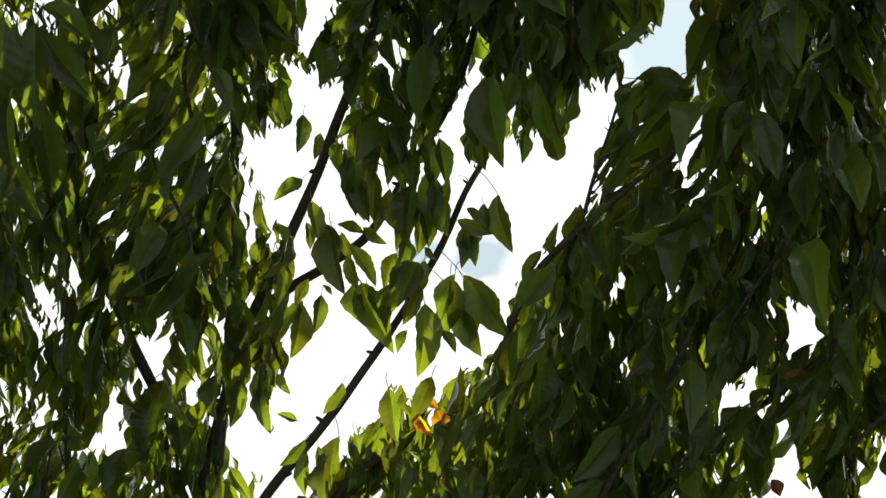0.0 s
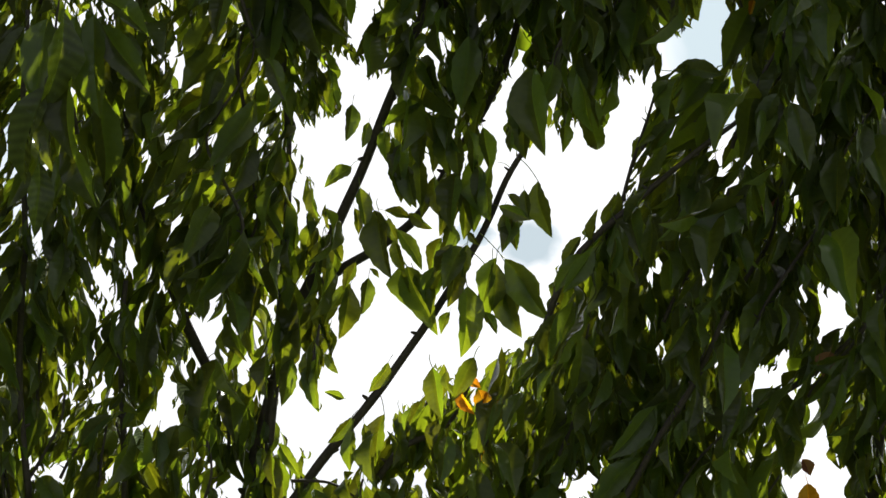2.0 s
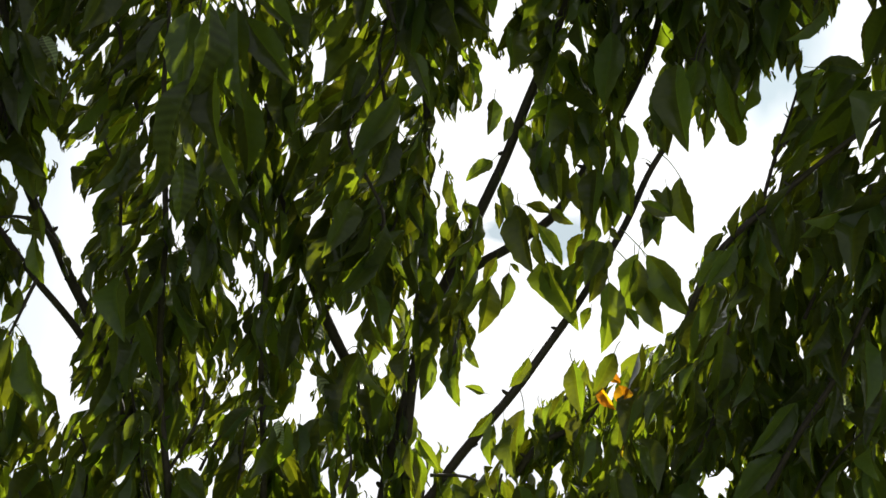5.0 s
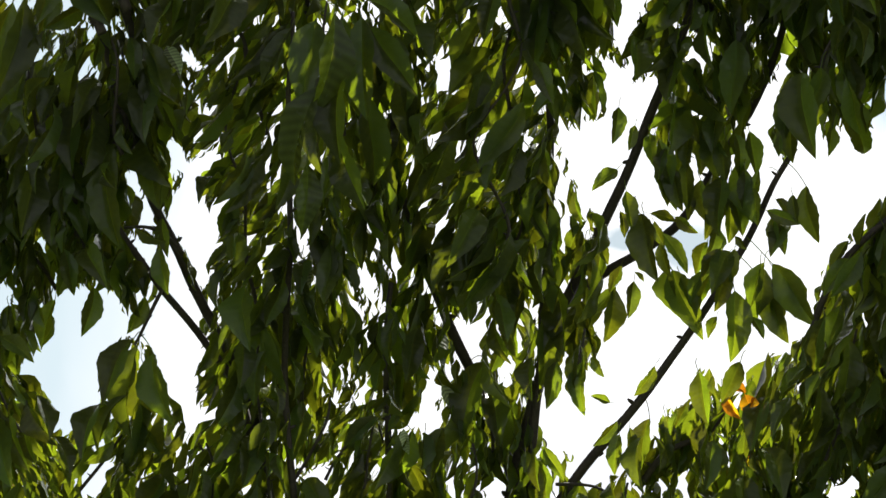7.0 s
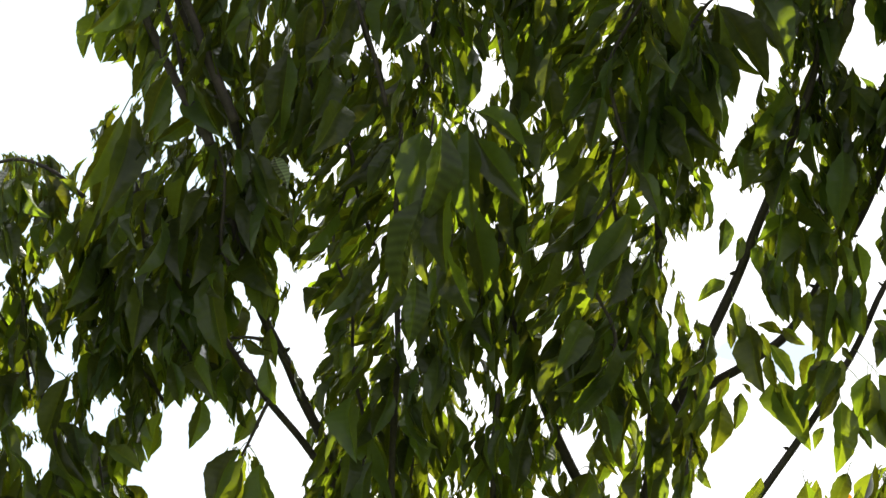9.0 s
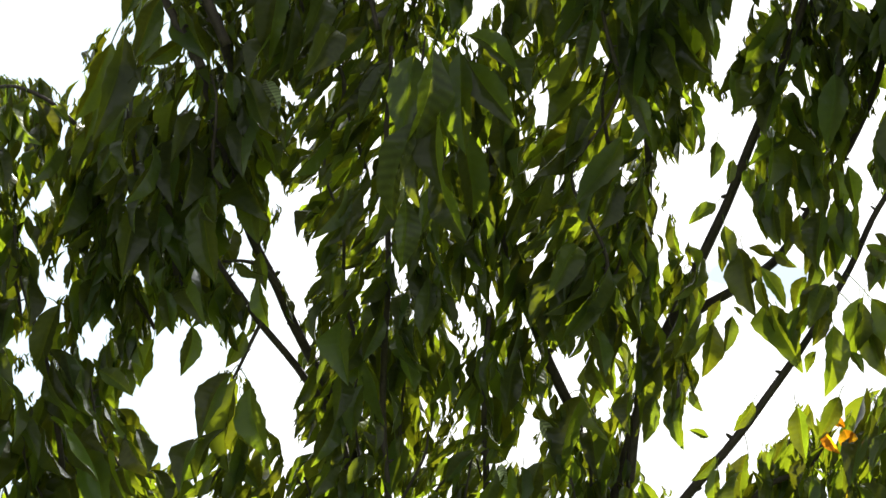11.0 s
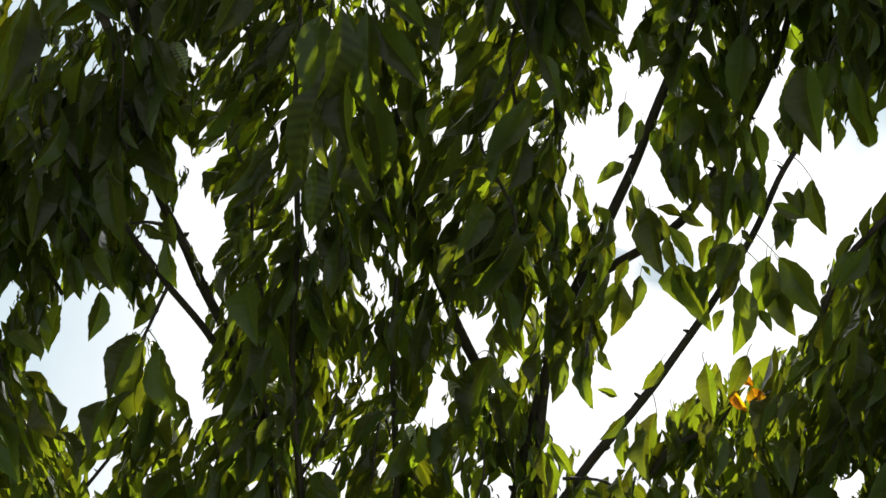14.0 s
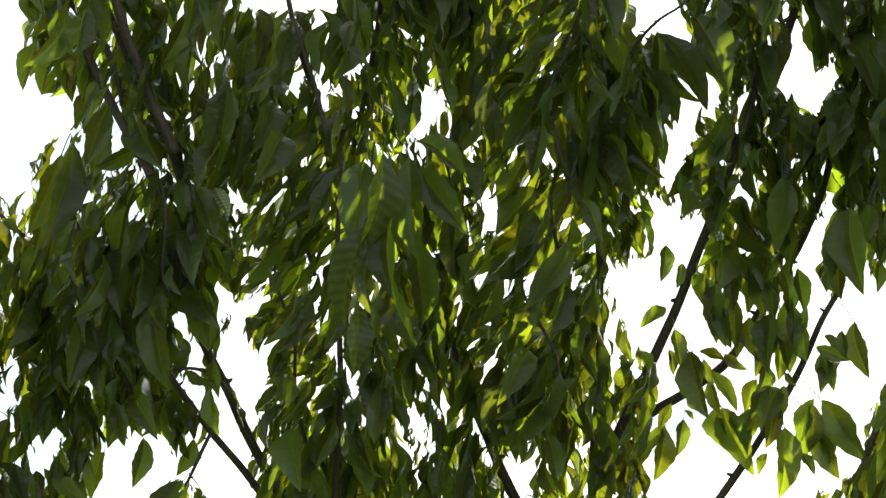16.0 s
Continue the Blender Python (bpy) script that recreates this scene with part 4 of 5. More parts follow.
single(1222, 236, 1214, 306, 30)
single(1284, 246, 1284, 330, 34)
single(1380, 238, 1378, 278, 22)
single(1150, 236, 1158, 296, 24)
# beside the left twigs
single(236, 600, 180, 720, 38)
single(246, 608, 232, 778, 46)
single(272, 625, 308, 755, 50)
single(196, 724, 116, 798, 34)
single(212, 736, 200, 775, 26)
single(202, 780, 148, 822, 40)
single(284, 438, 300, 522, 32)
single(238, 402, 296, 428, 18)
single(256, 525, 224, 592, 42)
single(166, 508, 145, 597, 36)
single(98, 530, 74, 618, 30)
single(-70, 470, -110, 590, 50)
single(-60, 555, -40, 660, 44)
single(-22, -180, -46, -92, 36)
single(14, -170, -14, -84, 34)
single(64, -165, 40, -98, 34)
single(90, -98, 44, -22, 40)
single(24, 4, -44, 142, 46)
single(-155, 92, -146, 152, 26)
single(-134, 100, -124, 182, 30)
single(-108, 110, -78, 204, 34)
single(-84, 118, -52, 148, 26)
# near the top
single(1083, -187, 1169, -46, 50)
single(1136, -226, 1207, -78, 50)
single(1204, -48, 1138, 71, 52)
single(1151, 45, 1095, 108, 36)
single(1067, -124, 1114, -22, 40)
single(167, -86, 227, -56, 26)
single(476, -14, 401, 75, 44)
single(152, -67, 201, 49, 30)
single(647, -83, 634, -3, 34)
# broad leaves on the right twigs
single(2136, 13, 2175, 131, 46)
single(2092, 85, 2099, 170, 40)
single(2122, 91, 2157, 168, 46)
single(2028, 220, 2016, 284, 28)
single(2147, 181, 2213, 319, 60)
single(2081, -18, 2130, 68, 46)
single(1944, 634, 1933, 680, 26, BROWN)
single(1904, 640, 1885, 694, 46)

single(1668, 133, 1758, 142, 42)
single(1755, 153, 1670, 246, 52)
single(1622, 220, 1656, 316, 58)
single(1742, 240, 1638, 284, 38)
single(1805, 20, 1754, 132, 46)
single(1905, 655, 1985, 640, 30)
# long hanging leaves in front of the middle
single(592, 22, 548, 205, 52, RIBBED, 0.14)
single(566, 150, 522, 330, 52, RIBBED, 0.16)
single(545, 290, 535, 420, 40, RIBBED, 0.12)
single(640, 30, 650, 215, 60, None, 0.12)
single(612, 110, 606, 290, 56, None, 0.10)
single(655, 48, 742, 172, 48, None, 0.10)
single(600, 235, 650, 370, 44, None, 0.08)
single(655, 2, 742, 68, 36, None, 0.12)
single(650, 170, 662, 330, 50, None, 0.06)


def hanging(a0, h0, a1, h1, width, hue=None):
    """A leaf of the near side, kept clear of the foliage's openings."""
    for narrow in (1.0, 0.75, 0.55):
        spot = footprint((a0, h0), (a1, h1), narrow * width / 2)
        if spot and (OPEN[spot[0], spot[1]] & spot[2]).sum() <= 0.08 * spot[2].sum() and (STRICT[spot[0], spot[1]] & spot[2]).sum() < 4:
            single(a0, h0, a1, h1, narrow * width, hue)
            return


# hanging leaves on the crown's near side, from one flank to the other
hanging(15, 108, 12, 168, 18)
hanging(30, 180, 0, 242, 26)
hanging(102, 150, 76, 222, 40)
hanging(140, 185, 130, 312, 40)
hanging(150, 250, 206, 332, 26)
hanging(112, 330, 112, 396, 16)
hanging(60, 290, 40, 422, 58)
hanging(180, 290, 210, 440, 58)
hanging(110, 290, 90, 402, 50)
hanging(150, 300, 172, 425, 50)
hanging(330, 40, 308, 112, 26)
hanging(472, 8, 402, 92, 38)
hanging(502, 58, 470, 132, 40)
hanging(440, 118, 404, 168, 24)
hanging(452, 178, 396, 196, 22)
hanging(442, 192, 376, 232, 26)
hanging(446, 236, 402, 290, 34)
hanging(402, 296, 350, 342, 30)
hanging(412, 324, 364, 388, 40)
hanging(482, 398, 384, 428, 22)
hanging(502, 222, 480, 302, 28)
hanging(472, 328, 432, 384, 48)
hanging(500, 150, 462, 205, 30)
hanging(520, 300, 486, 372, 32)
hanging(718, 128, 716, 200, 26)
hanging(852, 28, 800, 132, 50)
hanging(872, 88, 792, 172, 38)
hanging(892, 58, 860, 112, 30)
hanging(922, 68, 880, 182, 42)
hanging(862, 150, 782, 208, 34)
hanging(822, 196, 788, 262, 34)
hanging(842, 258, 802, 336, 42)
hanging(862, 366, 826, 428, 46)
hanging(922, 316, 880, 422, 36)
hanging(902, 158, 870, 252, 36)
hanging(908, 200, 904, 294, 30)
hanging(750, 246, 756, 304, 20)
hanging(716, 388, 718, 444, 24)
hanging(960, -20, 948, 134, 60)
hanging(1004, -30, 985, 104, 54)
hanging(1010, 30, 1036, 112, 40)
hanging(760, 60, 745, 110, 28)
hanging(700, 60, 690, 150, 40)
hanging(690, 210, 680, 290, 32)
hanging(745, 330, 735, 400, 30)
hanging(800, 400, 775, 470, 36)
hanging(950, 210, 930, 300, 36)
hanging(945, 330, 925, 420, 32)
hanging(4, 690, 104, 776, 66)
hanging(20, 740, 122, 866, 72)
hanging(2, 596, 62, 642, 40)
hanging(16, 540, 22, 604, 30)
hanging(64, 508, 82, 584, 30)
hanging(112, 440, 132, 524, 50)
hanging(342, 618, 330, 722, 30)
hanging(392, 738, 328, 802, 36)
hanging(384, 586, 348, 662, 30)
hanging(432, 498, 398, 594, 40)
hanging(402, 638, 368, 704, 32)
hanging(472, 508, 428, 606, 46)
hanging(384, 828, 340, 890, 36)
hanging(250, 745, 286, 806, 40)
hanging(470, 620, 450, 720, 44)
hanging(430, 600, 420, 690, 36)
hanging(520, 560, 500, 660, 40)
hanging(420, 700, 405, 780, 36)
hanging(480, 740, 450, 830, 44)
hanging(350, 800, 310, 870, 30)
hanging(60, 800, 90, 880, 50)
hanging(668, 738, 612, 792, 48)
hanging(862, 638, 814, 792, 46)
hanging(884, 596, 868, 664, 30)
hanging(886, 786, 852, 842, 40)
hanging(902, 446, 880, 544, 40)
hanging(932, 498, 908, 604, 40)
hanging(836, 640, 760, 762, 50)
hanging(622, 600, 560, 694, 46)
hanging(784, 756, 760, 856, 56)
hanging(642, 800, 598, 856, 36)
hanging(932, 700, 924, 806, 40)
hanging(962, 556, 958, 690, 56)
hanging(1000, 440, 988, 604, 44)
hanging(700, 560, 690, 650, 36)
hanging(740, 580, 720, 680, 40)
hanging(560, 460, 545, 570, 44)
hanging(600, 400, 590, 520, 46)
hanging(650, 380, 640, 480, 40)
hanging(540, 570, 520, 660, 40)
hanging(730, 760, 700, 850, 44)
hanging(690, 830, 660, 890, 36)
hanging(1064, 30, 1070, 184, 50)
hanging(1092, -30, 1078, 84, 46)
hanging(1132, 46, 1098, 106, 40)
hanging(1262, -10, 1272, 194, 58)
hanging(1302, 70, 1292, 204, 54)
hanging(1180, 158, 1164, 224, 30)
hanging(1216, 190, 1150, 232, 28)
hanging(1238, 228, 1272, 284, 40)
hanging(1272, 196, 1260, 274, 34)
hanging(1300, 308, 1294, 384, 34)
single(1420, 128, 1442, 284, 58)
single(1398, 180, 1404, 290, 40)
single(1400, 148, 1388, 252, 40)
hanging(1420, 76, 1414, 134, 26)
hanging(1500, 98, 1512, 204, 40)
hanging(1532, 170, 1530, 278, 58)
hanging(1480, 178, 1474, 228, 26)
hanging(1372, 238, 1392, 278, 30)
hanging(1340, 40, 1335, 130, 46)
hanging(1180, 40, 1170, 120, 40)
hanging(1152, 748, 1134, 834, 36)
hanging(1182, 738, 1190, 806, 48)
hanging(1232, 718, 1200, 846, 50)
hanging(1222, 796, 1204, 854, 26)
hanging(1352, 738, 1344, 794, 44)
hanging(1502, 458, 1458, 526, 48)
hanging(1502, 426, 1468, 484, 36)
hanging(1332, 640, 1318, 704, 40)
hanging(1420, 600, 1400, 690, 44)
hanging(1460, 560, 1440, 660, 50)
hanging(1400, 700, 1390, 800, 50)
hanging(1450, 680, 1440, 790, 56)
hanging(1500, 600, 1490, 720, 56)
hanging(1530, 500, 1510, 600, 50)
hanging(1550, 640, 1540, 760, 50)
hanging(1480, 780, 1470, 870, 50)
hanging(1540, 760, 1500, 860, 44)
hanging(1270, 780, 1255, 860, 44)
hanging(1380, 800, 1375, 880, 44)
hanging(4, -253, -24, -189, 34)
hanging(20, -181, -29, -61, 44)
hanging(44, -174, 27, -71, 30)
hanging(68, -164, 69, -68, 34)
hanging(159, -144, 163, -83, 40)
hanging(210, -203, 145, -148, 36)
hanging(267, -133, 256, 45, 60)
hanging(319, -102, 304, 54, 54)
hanging(349, -52, 316, 82, 50)
hanging(389, -52, 356, 22, 30)
hanging(399, -122, 371, -58, 30)
hanging(478, 39, 403, 152, 28)
hanging(518, 49, 463, 153, 36)
hanging(435, 119, 403, 162, 26)
hanging(567, -140, 577, -74, 36)
hanging(599, -50, 608, 16, 40)
hanging(248, -191, 217, -101, 40)
hanging(358, -190, 337, -90, 44)
hanging(478, -189, 457, -129, 30)
hanging(890, -228, 816, -172, 36)
hanging(920, -187, 811, -124, 30)
hanging(749, -139, 714, 17, 40)
hanging(899, -117, 804, -22, 58)
hanging(959, -67, 935, 99, 58)
hanging(999, -77, 986, 69, 58)
hanging(1029, -46, 1048, 60, 48)
hanging(1028, -186, 1083, -132, 40)
hanging(1258, 5, 1265, 182, 58)
hanging(1319, -44, 1378, 32, 50)
hanging(1240, -215, 1195, -139, 40)
hanging(1370, -184, 1357, -108, 44)
hanging(1419, -83, 1448, 43, 50)
hanging(778, -226, 757, -127, 44)
hanging(787, -106, 766, -7, 44)
hanging(846, -6, 815, 94, 46)
hanging(876, -26, 856, 74, 40)
hanging(1812, 48, 1803, 122, 50)
hanging(1854, 178, 1825, 262, 34)
hanging(1829, 298, 1816, 358, 30)
hanging(1908, 247, 1913, 305, 26)
hanging(1802, 358, 1684, 411, 50)
hanging(1753, 458, 1738, 536, 30)
hanging(1766, 528, 1722, 574, 30)
hanging(1645, 667, 1600, 733, 40)
hanging(1634, 727, 1579, 833, 46)
hanging(1980, 661, 1900, 766, 58)
hanging(1889, 700, 1924, 766, 40)
hanging(1895, 710, 1860, 778, 48)
hanging(1954, 761, 1964, 827, 46)
hanging(1820, 817, 1843, 858, 36)
hanging(1817, 527, 1803, 655, 58)
hanging(1878, 439, 1874, 573, 58)
hanging(1936, 412, 1945, 512, 50)
hanging(1976, 422, 1985, 532, 50)
hanging(1907, 301, 1896, 411, 50)
hanging(1968, 272, 1956, 392, 56)
hanging(2078, 273, 2067, 373, 44)
hanging(2118, 303, 2106, 413, 50)
hanging(2076, 423, 2085, 533, 50)
hanging(2136, 424, 2125, 544, 50)
hanging(2015, 533, 2024, 633, 44)
hanging(2085, 574, 2094, 674, 50)
hanging(1675, 449, 1664, 559, 50)
hanging(1595, 488, 1583, 608, 50)
hanging(1734, 610, 1722, 710, 44)
hanging(1870, 30, 1879, 130, 50)
hanging(1940, 11, 1949, 121, 56)
hanging(2021, 12, 2029, 122, 56)
hanging(1889, 131, 1898, 231, 50)
hanging(1969, 141, 1978, 252, 50)
hanging(1687, 269, 1676, 349, 30)
hanging(1737, 289, 1721, 359, 30)
hanging(296, 82, 320, 134, 24, PALE)
# here the pale colour stands in for the sheen on a glossy leaf
hanging(877, -136, 821, -74, 22, PALE)
# the leaves round the upper left twigs
single(47, -154, 42, -70, 30)
single(69, -144, 57, -66, 28)
single(23, -273, -20, -191, 40)
single(109, -64, 64, 44, 45)
single(44, 0, -15, 192, 44)
single(68, 38, 27, 129, 38)
single(132, -144, 153, -86, 44)
single(155, -40, 198, 51, 28)
single(458, 41, 403, 152, 30)
single(513, 41, 470, 149, 40)
single(558, 37, 535, 197, 58)
single(608, 32, 597, 172, 40)
single(654, 31, 637, 154, 46)
single(399, -70, 361, 22, 36)
single(389, -132, 357, -58, 36)
single(520, -194, 497, -117, 40)
single(610, -220, 619, -144, 36)
single(248, -231, 207, -141, 40)
single(208, -221, 157, -152, 45)
single(1792, 363, 1689, 430, 55)
single(1855, 173, 1818, 250, 36)
single(714, 759, 724, 805, 22, PALE)
single(1777, 295, 1785, 335, 20, PALE)
single(540, 456, 551, 510, 24, PALE)
single(886, -156, 820, -120, 30)
# the leaves on and below the right twigs, and round the outer left ones
single(1826, 37, 1800, 118, 44)
single(1734, 540, 1656, 624, 34)
single(1770, 470, 1740, 544, 32)
single(1660, 672, 1604, 734, 34)
single(1632, 730, 1546, 824, 42)
single(1606, 820, 1516, 914, 38)
single(1844, 700, 1896, 794, 48)
single(1878, 770, 1856, 854, 48)
single(1966, 672, 1939, 774, 44)
single(1976, 772, 1960, 844, 46)
single(1904, 638, 1890, 694, 30)
single(1714, 487, 1666, 552, 26)
single(1574, 672, 1516, 752, 34)
single(1544, 752, 1522, 822, 26)
single(1674, 392, 1666, 472, 26)
single(1564, 377, 1484, 492, 38)
single(1524, 447, 1469, 527, 34)
single(1694, 572, 1644, 652, 30)
single(1904, 472, 1924, 532, 20)
single(1829, 552, 1838, 617, 28)
single(1904, 867, 1918, 937, 34, AMBER)
single(1892, 824, 1906, 854, 22, BROWN)
single(1844, 362, 1804, 377, 10, BROWN)
single(42, -161, 31, -87, 34)
single(81, -151, 55, -81, 38)
single(113, -11, 57, 33, 36)
single(153, 15, 81, 51, 32)
single(185, -91, 239, -65, 20)
single(179, -49, 219, 23, 28)
single(163, -144, 173, -87, 34)
single(-13, 156, -45, 243, 38)
single(-17, 299, -53, 363, 28)
single(19, 199, -45, 293, 42)
single(49, 121, 25, 203, 30)
# turned and coloured ones
single(1300, 682, 1320, 695, 15, AMBER)
single(1318, 698, 1334, 738, 28, AMBER)
single(1284, 700, 1312, 742, 17, AMBER)
single(1336, 704, 1326, 722, 14, AMBER)
single(1324, 812, 1316, 838, 14, YELLOW)
single(1322, 840, 1330, 872, 20, YELLOW)
single(1334, 850, 1316, 862, 10, YELLOW)
single(1810, 8, 1802, 34, 24, AMBER)
single(782, 680, 812, 740, 36, PALE)
single(1685, 712, 1736, 745, 44, PALE)


LEANS = []


def leaning(a, h, wide, high, slope):
    """Where the blades hang aslant: across for each step down."""
    LEANS.append((a, h, wide, high, slope))


leaning(430, 230, 100, 280, -0.75)
leaning(850, 270, 110, 260, -0.6)
leaning(60, 160, 120, 180, -0.3)
leaning(390, 730, 90, 180, -0.5)
leaning(640, 790, 90, 110, -0.6)
leaning(190, 780, 90, 110, -0.5)
leaning(1690, 280, 140, 170, -0.65)
leaning(1420, 680, 100, 160, -0.35)
leaning(60, -120, 130, 130, -0.45)
leaning(340, -120, 120, 150, -0.25)
leaning(870, -130, 90, 100, -0.8)
leaning(1130, -90, 70, 120, 0.5)
leaning(660, 120, 90, 200, 0.15)
leaning(20, 770, 110, 130, 0.55)
leaning(2130, 150, 110, 180, 0.4)
leaning(1900, 720, 110, 110, -0.5)


def lean_at(a, h):
    for x, y, wide, high, slope in LEANS:
        if ((a - x) / wide) ** 2 + ((h - y) / high) ** 2 < 1:
            return slope
    return 0.0


def open_behind(base, tip):
    """Whether a stalk behind the blade's base would stand against the sky."""
    return any(is_open(base[0] - k * (tip[0] - base[0]), base[1] - k * (tip[1] - base[1])) for k in (0.08, 0.17, 0.26))


def foliage(nodes, keep, make, thick=None):
    """Hangs leaves from the nodes until the face is covered but for its openings; thick: how closely, place by place."""
    cells = [(r, c) for r in range(2, ROWS - 2, 3) for c in range(2, COLS - 2, 3)]
    random.shuffle(cells)
    for r, c in cells:
        if COVER[r, c] or OPEN[r, c] or random.random() > (keep if thick is None else thick[r, c]):
            continue
        a, h = GA[r, c], GH[r, c]
        dx, dy = a - nodes[:, 0], h - nodes[:, 1]
        dist = np.hypot(dx, dy)
        good = np.nonzero((dist > 42) & (dist < 120) & (dy > 0.91 * dist))[0]
        if not len(good):
            good = np.nonzero((dist > 25) & (dist < 190) & (dy > 0.80 * dist))[0]
            if not len(good):
                continue
        slope = lean_at(a, h)
        for attempt in range(14):
            i = int(random.choice(good))
            na, nh, nd = nodes[i]
            ux, uy = dx[i] / dist[i], dy[i] / dist[i]
            length = min(165, max(44, random.gauss(108, 26) - 6 * attempt))
            kind = random.randrange(len(SHAPES))
            turn = max(-72, min(72, random.gauss(0, 52)))
            half = 0.5 * RATIOS[kind] * length * abs(math.cos(radians(turn))) + 2
            stalk = min(max(dist[i] - 0.5 * length, 0.2 * length), 0.5 * length)
            base = (na + ux * stalk, nh + uy * stalk)
            if slope or attempt > 4:
                ux, uy = slope + random.gauss(0, 0.18), 1.0
                ux, uy = ux / math.hypot(ux, uy), uy / math.hypot(ux, uy)
                back = length * random.uniform(0.25, 0.75)
                base = (a - ux * back, h - uy * back)
            else:
                ux = 0.75 * ux + random.gauss(0, 0.12)
                uy = math.sqrt(1 - min(0.8, ux * ux))          # blades hang steeper than their stalks
            tip = (base[0] + ux * length * 0.93, base[1] + uy * length * 0.93)
            spot, wide = footprint(base, tip, half), footprint(base, tip, half * 1.1 + 6)
            if spot is None:
                continue
            total = spot[2].sum()
            if total and (OPEN[spot[0], spot[1]] & spot[2]).sum() > 0.05 * total or (STRICT[spot[0], spot[1]] & spot[2]).sum() > 1:
                continue
            COVER[wide[0], wide[1]] |= wide[2]
            dd = nd + random.uniform(-0.09, 0.05)
            swing = random.gauss(-0.36, 0.42) * length / 1000
            make(i, kind, at(*base, dd), at(*tip, dd + swing), turn, open_behind(base, tip))
            break


def lone(i, kind, base, tip, turn, bare):
    add_leaf((BARE_MESHES if bare else LEAF_MESHES)[kind], BRANCHES[OWNER[i]], base, tip, turn)


random.seed(5)
foliage(NODE_ARRAY, 0.9, lone)


def small_leaves(d0, d1, make):
    """Young and edge-on leaves that fill what the large ones leave uncovered."""
    cells = [(r, c) for r in range(ROWS) for c in range(COLS)]
    random.shuffle(cells)
    for r, c in cells:
        if COVER[r, c] or OPEN[r, c]:
            continue
        a, h = GA[r, c], GH[r, c]
        if is_open(a, h - 16) and is_open(a, h + 16):
            continue
        slope = lean_at(a, h)
        for attempt in range(22):
            ux, uy = slope + random.gauss(0, 0.25), 1.0
            ux, uy = ux / math.hypot(ux, uy), uy / math.hypot(ux, uy)
            length = max(17, random.uniform(60, 105) - 4.5 * attempt)
            kind = random.randrange(len(SHAPES))
            turn = random.choice((-1, 1)) * random.uniform(10 + 2.5 * attempt, 78)
            half = 0.5 * RATIOS[kind] * length * math.cos(radians(turn)) + 1
            back = length * random.uniform(0.2, 0.8)
            base = (a - ux * back, h - uy * back)
            tip = (base[0] + ux * length, base[1] + uy * length)
            spot = footprint(base, tip, half)
            if spot is None or (OPEN[spot[0], spot[1]] & spot[2]).sum() > 0.04 * spot[2].sum() or (STRICT[spot[0], spot[1]] & spot[2]).sum() > 1:
                continue
            COVER[spot[0], spot[1]] |= spot[2]
            dd = random.uniform(d0, d1)
            make(0, kind, at(*base, dd), at(*tip, dd + random.gauss(-0.2, 0.4) * length / 1000), turn, True)
            break


V, Fc, UV = [], [], []


def joined(i, kind, base, tip, turn, bare):
    verts, faces, uvs = (BARE_SHAPES if bare else SHAPES)[kind]
    m, first = leaf_pose(base, tip, turn), len(V)
    V.extend((m @ Vector(v) - FOOT)[:] for v in verts)
    Fc.extend(tuple(first + k for k in f) for f in faces)
    UV.extend(uvs)


random.seed(9)
small_leaves(0.06, 0.2, joined)
mass = new("foliage", mesh_of("foliage", V, Fc, UV, GREEN))
mass.parent = tree
tagged(mass, "small green leaves between the large ones", kind="stuff")

SUNLIT = ((840, 230, 115, 240), (430, 260, 95, 230), (70, 160, 110, 170), (560, 810, 170, 90), (1720, 250, 150, 190), (1730, 480, 100, 140), (1650, 750, 110, 170), (1940, 690, 60, 80), (560, 190, 50, 160), (240, -180, 120, 90), (1318, 750, 36, 60), (390, 740, 70, 130), (215, 690, 50, 80))


def gap(a, h, d):
    """Where leaves are left out towards the sun, so that its light falls on the near leaves."""
    a, h = a - 456 * d, h + 734 * d
    return sum((((a - x) / wide) ** 2 + ((h - y) / high) ** 2 < 1) * 1 for x, y, wide, high in SUNLIT) > 0


DENSE = ((1290, 330, 240, 400), (1500, 600, 130, 260), (1400, 790, 190, 140), (20, 780, 150, 150), (110, 420, 140, 140), (250, 120, 120, 200), (980, 20, 80, 220), (1880, 120, 90, 120))


def dense(a, h, d):
    """Where unseen leaves are packed towards the sun, to put the near leaves in shade."""
    a, h = a - 456 * d, h + 734 * d
    return any(((a - x) / wide) ** 2 + ((h - y) / high) ** 2 < 1 for x, y, wide, high in DENSE)


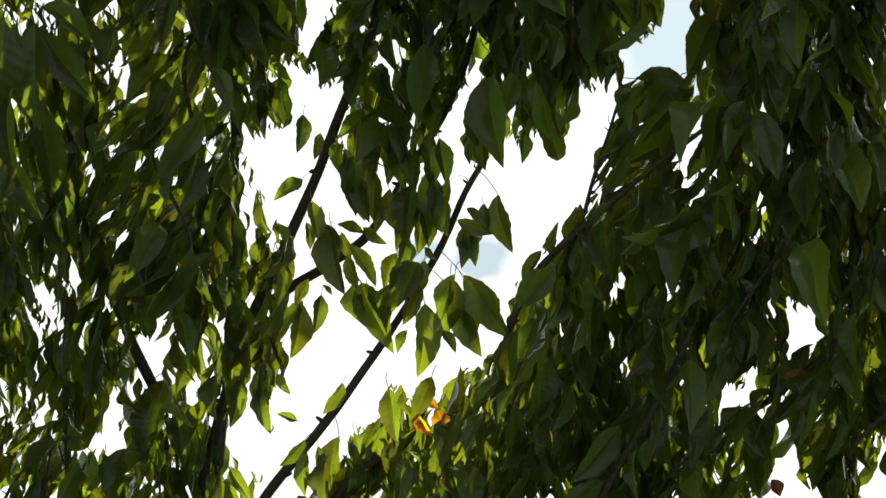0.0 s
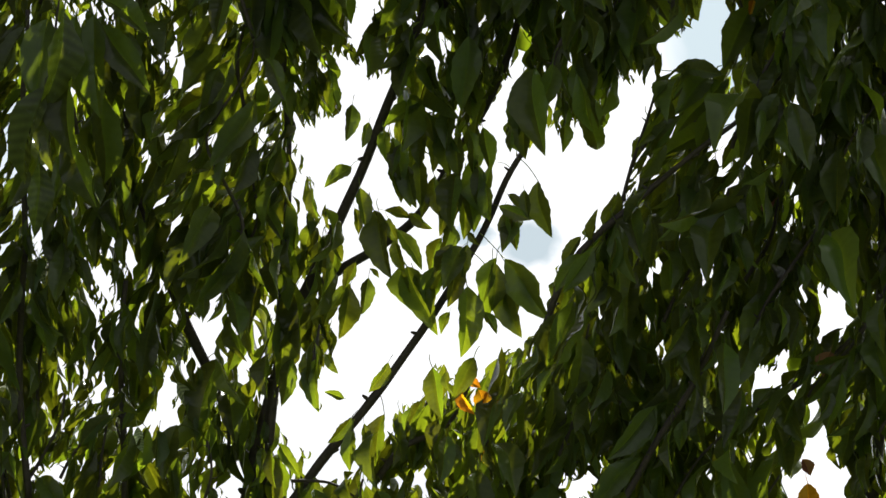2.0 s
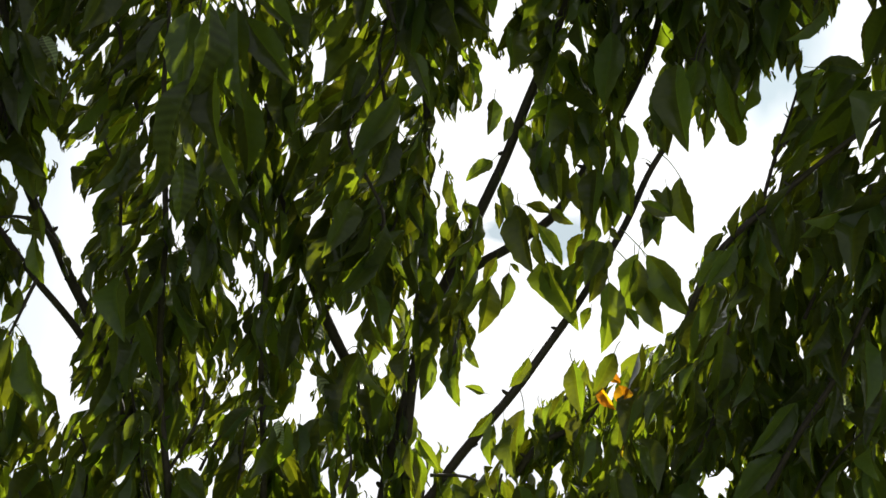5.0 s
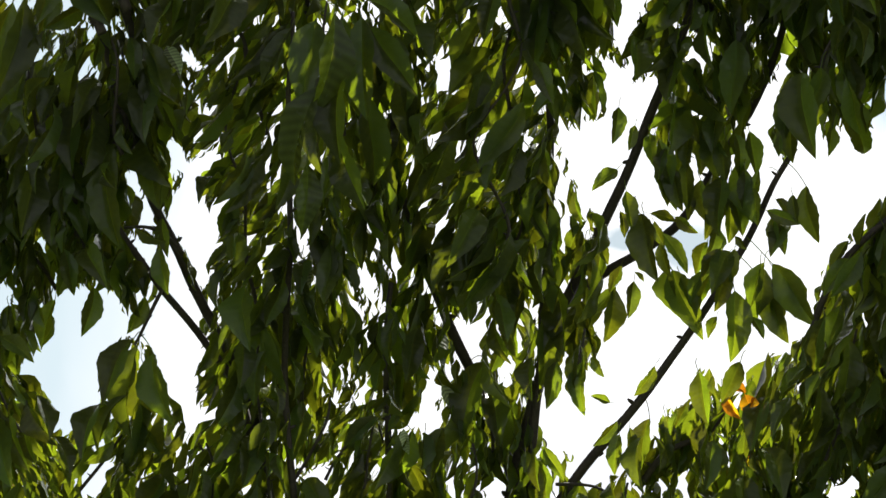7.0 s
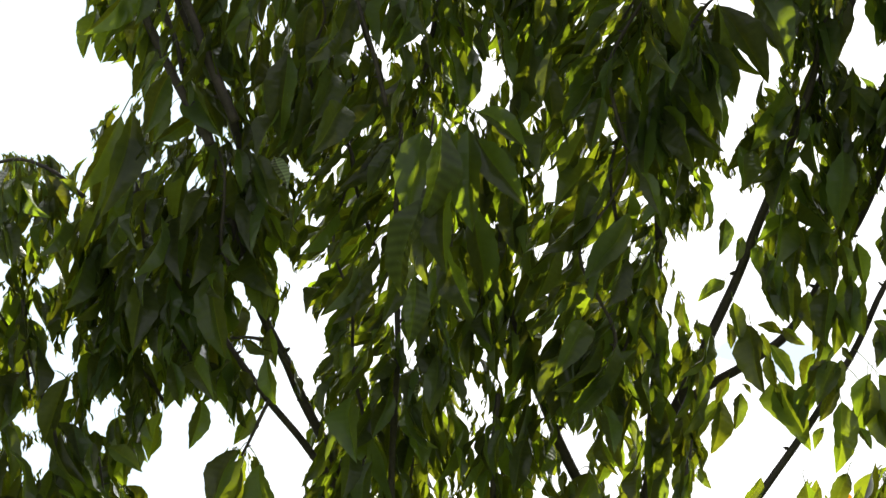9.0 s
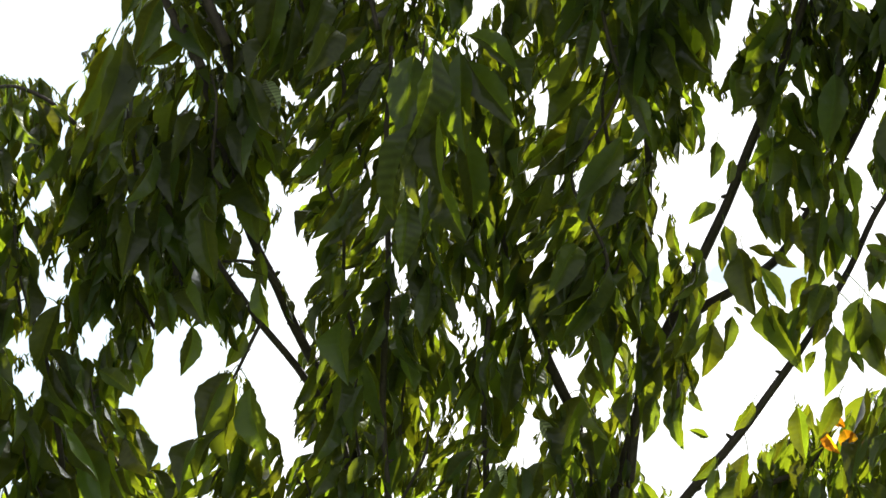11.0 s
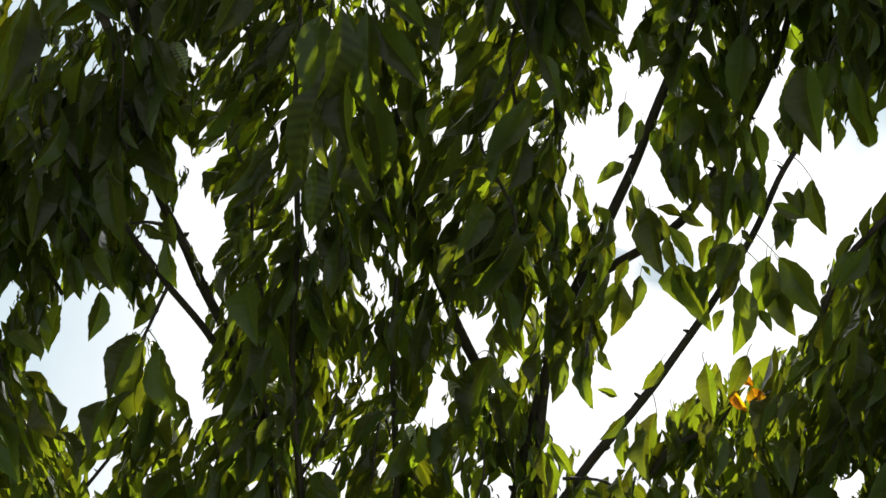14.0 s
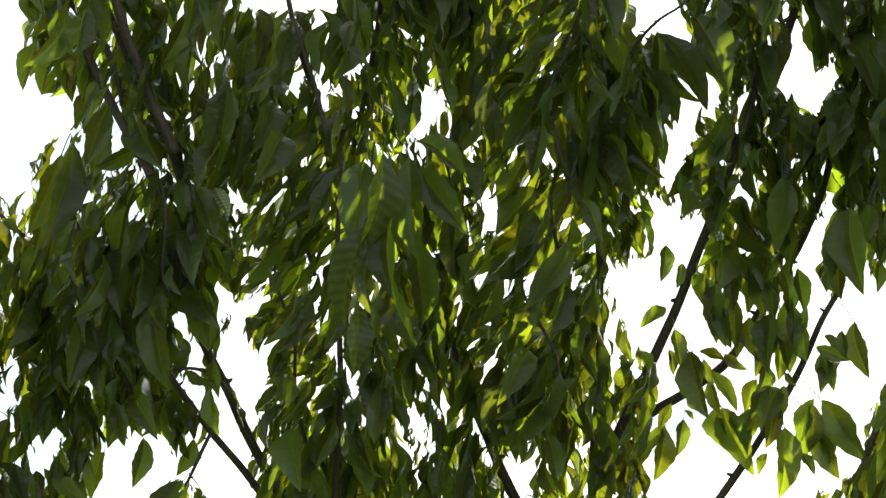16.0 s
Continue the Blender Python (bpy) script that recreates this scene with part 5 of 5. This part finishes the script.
# deeper foliage where the crown is thick: real leaves too, but past counting, one part for each depth
for d in (0.20, 0.31, 0.44, 0.72):
    if d > 0.5:        # hidden leaves added behind the face, to shade the near ones
        THICK[:] = 0.0
        thicker(760, 20, 230, 230, 0.75)
        thicker(330, 210, 140, 140, 0.8)
        thicker(1790, 20, 150, 170, 0.8)
        thicker(1490, 700, 130, 190, 0.8)
        thicker(20, 770, 140, 130, 0.8)
        thicker(1290, 20, 120, 190, 0.7)
        thicker(960, -40, 120, 180, 0.7)
        thicker(120, 380, 130, 150, 0.8)
        thicker(1900, 450, 150, 200, 0.7)
    COVER[:] = 0
    runs = shoots(d, 110, 80)
    back = np.array([(a, h, d) for run in runs for a, h in run])
    V, Fc, UV = [], [], []
    foliage(back, 0.9, joined, np.where(gap(GA, GH, d), 0.25 * THICK, THICK))
    mass = new("foliage", mesh_of("foliage", V, Fc, UV, GREEN))
    mass.parent = tree
    tagged(mass, "deep green leaves that thicken and shade the crown", kind="stuff")


# unseen leaves added above and behind the face, to shade the near leaves
random.seed(21)
V, Fc, UV = [], [], []
for k in range(13000):
    a, h, d = random.uniform(200, 2500), random.uniform(-1550, -440), random.uniform(0.5, 2.8)
    if (h + 1250) / 800 + (d - 0.5) / 2.3 < 0.3 or gap(a, h, d) or random.random() > (0.95 if dense(a, h, d) else 0.07):
        continue
    length = random.gauss(105, 20)
    base = at(a, h, d)
    tip = at(a + random.gauss(0, 30), h + length * 0.9, d + random.gauss(-0.03, 0.03))
    joined(0, random.randrange(len(SHAPES)), base, tip, random.gauss(0, 50), True)
for x, y, wide, high, count in ((1290, 430, 230, 320, 650), (1490, 640, 140, 240, 300), (20, 780, 150, 140, 260), (110, 420, 130, 130, 70), (1290, 60, 110, 200, 60), (1390, 790, 170, 140, 300)):
    for k in range(count):        # unseen tufts added along the sun's rays, to shade chosen places below
        turn, far = random.uniform(0, math.tau), math.sqrt(random.random())
        a, h = x + wide * far * math.cos(turn), y + high * far * math.sin(turn)
        d = random.uniform(max(0.7, (h + 470) / 734), 2.9)
        if gap(a + 456 * d, h - 734 * d, d):
            continue
        base, length = at(a + 456 * d, h - 734 * d, d), random.gauss(105, 20)
        tip = at(a + 456 * d + random.gauss(0, 30), h - 734 * d + length * 0.9, d + random.gauss(-0.03, 0.03))
        joined(0, random.randrange(len(SHAPES)), base, tip, random.gauss(0, 50), True)
mass = new("foliage", mesh_of("foliage", V, Fc, UV, GREEN))
mass.parent = tree
tagged(mass, "unseen green leaves added above the crown's face for shade", kind="stuff")


# ---------------------------------------------------------------- what the wind moves
def motions():
    rng = random.Random(3)
    times = [0.5 * k for k in range(33)]
    for ob, (a, h) in zip(BRANCHES, MIDDLES):
        p, q, size = rng.uniform(0, 6.3), rng.uniform(0, 6.3), rng.uniform(0.08, 0.25)
        rest = ob.matrix_basis.copy()
        drop = 0.016 if a < 190 and -60 < h < 660 else 0.0     # the outer left twigs sink a little in the later half
        rows = []
        for t in times:
            sway = size * (0.6 * math.sin(1.7 * t + p) + 0.4 * math.sin(3.1 * t + q))
            low = drop * min(1.0, max(0.0, (t - 8.0) / 5.0))
            rows.append((t, Matrix.Translation(-low * UPWARD) @ rest @ pose(0, 0, 0, 0.6 * sway, sway, 0)))
        walk(ob, rows)
    for ob in SINGLE:      # single leaves rock on their stalks
        p, q, size = rng.uniform(0, 6.3), rng.uniform(0, 6.3), rng.uniform(0.6, 2.6)
        rest = ob.matrix_basis.copy()
        rows = []
        for t in times:
            rock = size * (0.6 * math.sin(2.3 * t + p) + 0.5 * math.sin(4.1 * t + q))
            rows.append((t, rest @ pose(0, 0, 0, 0.5 * rock, 1.5 * rock, rock)))
        walk(ob, rows)


motions()
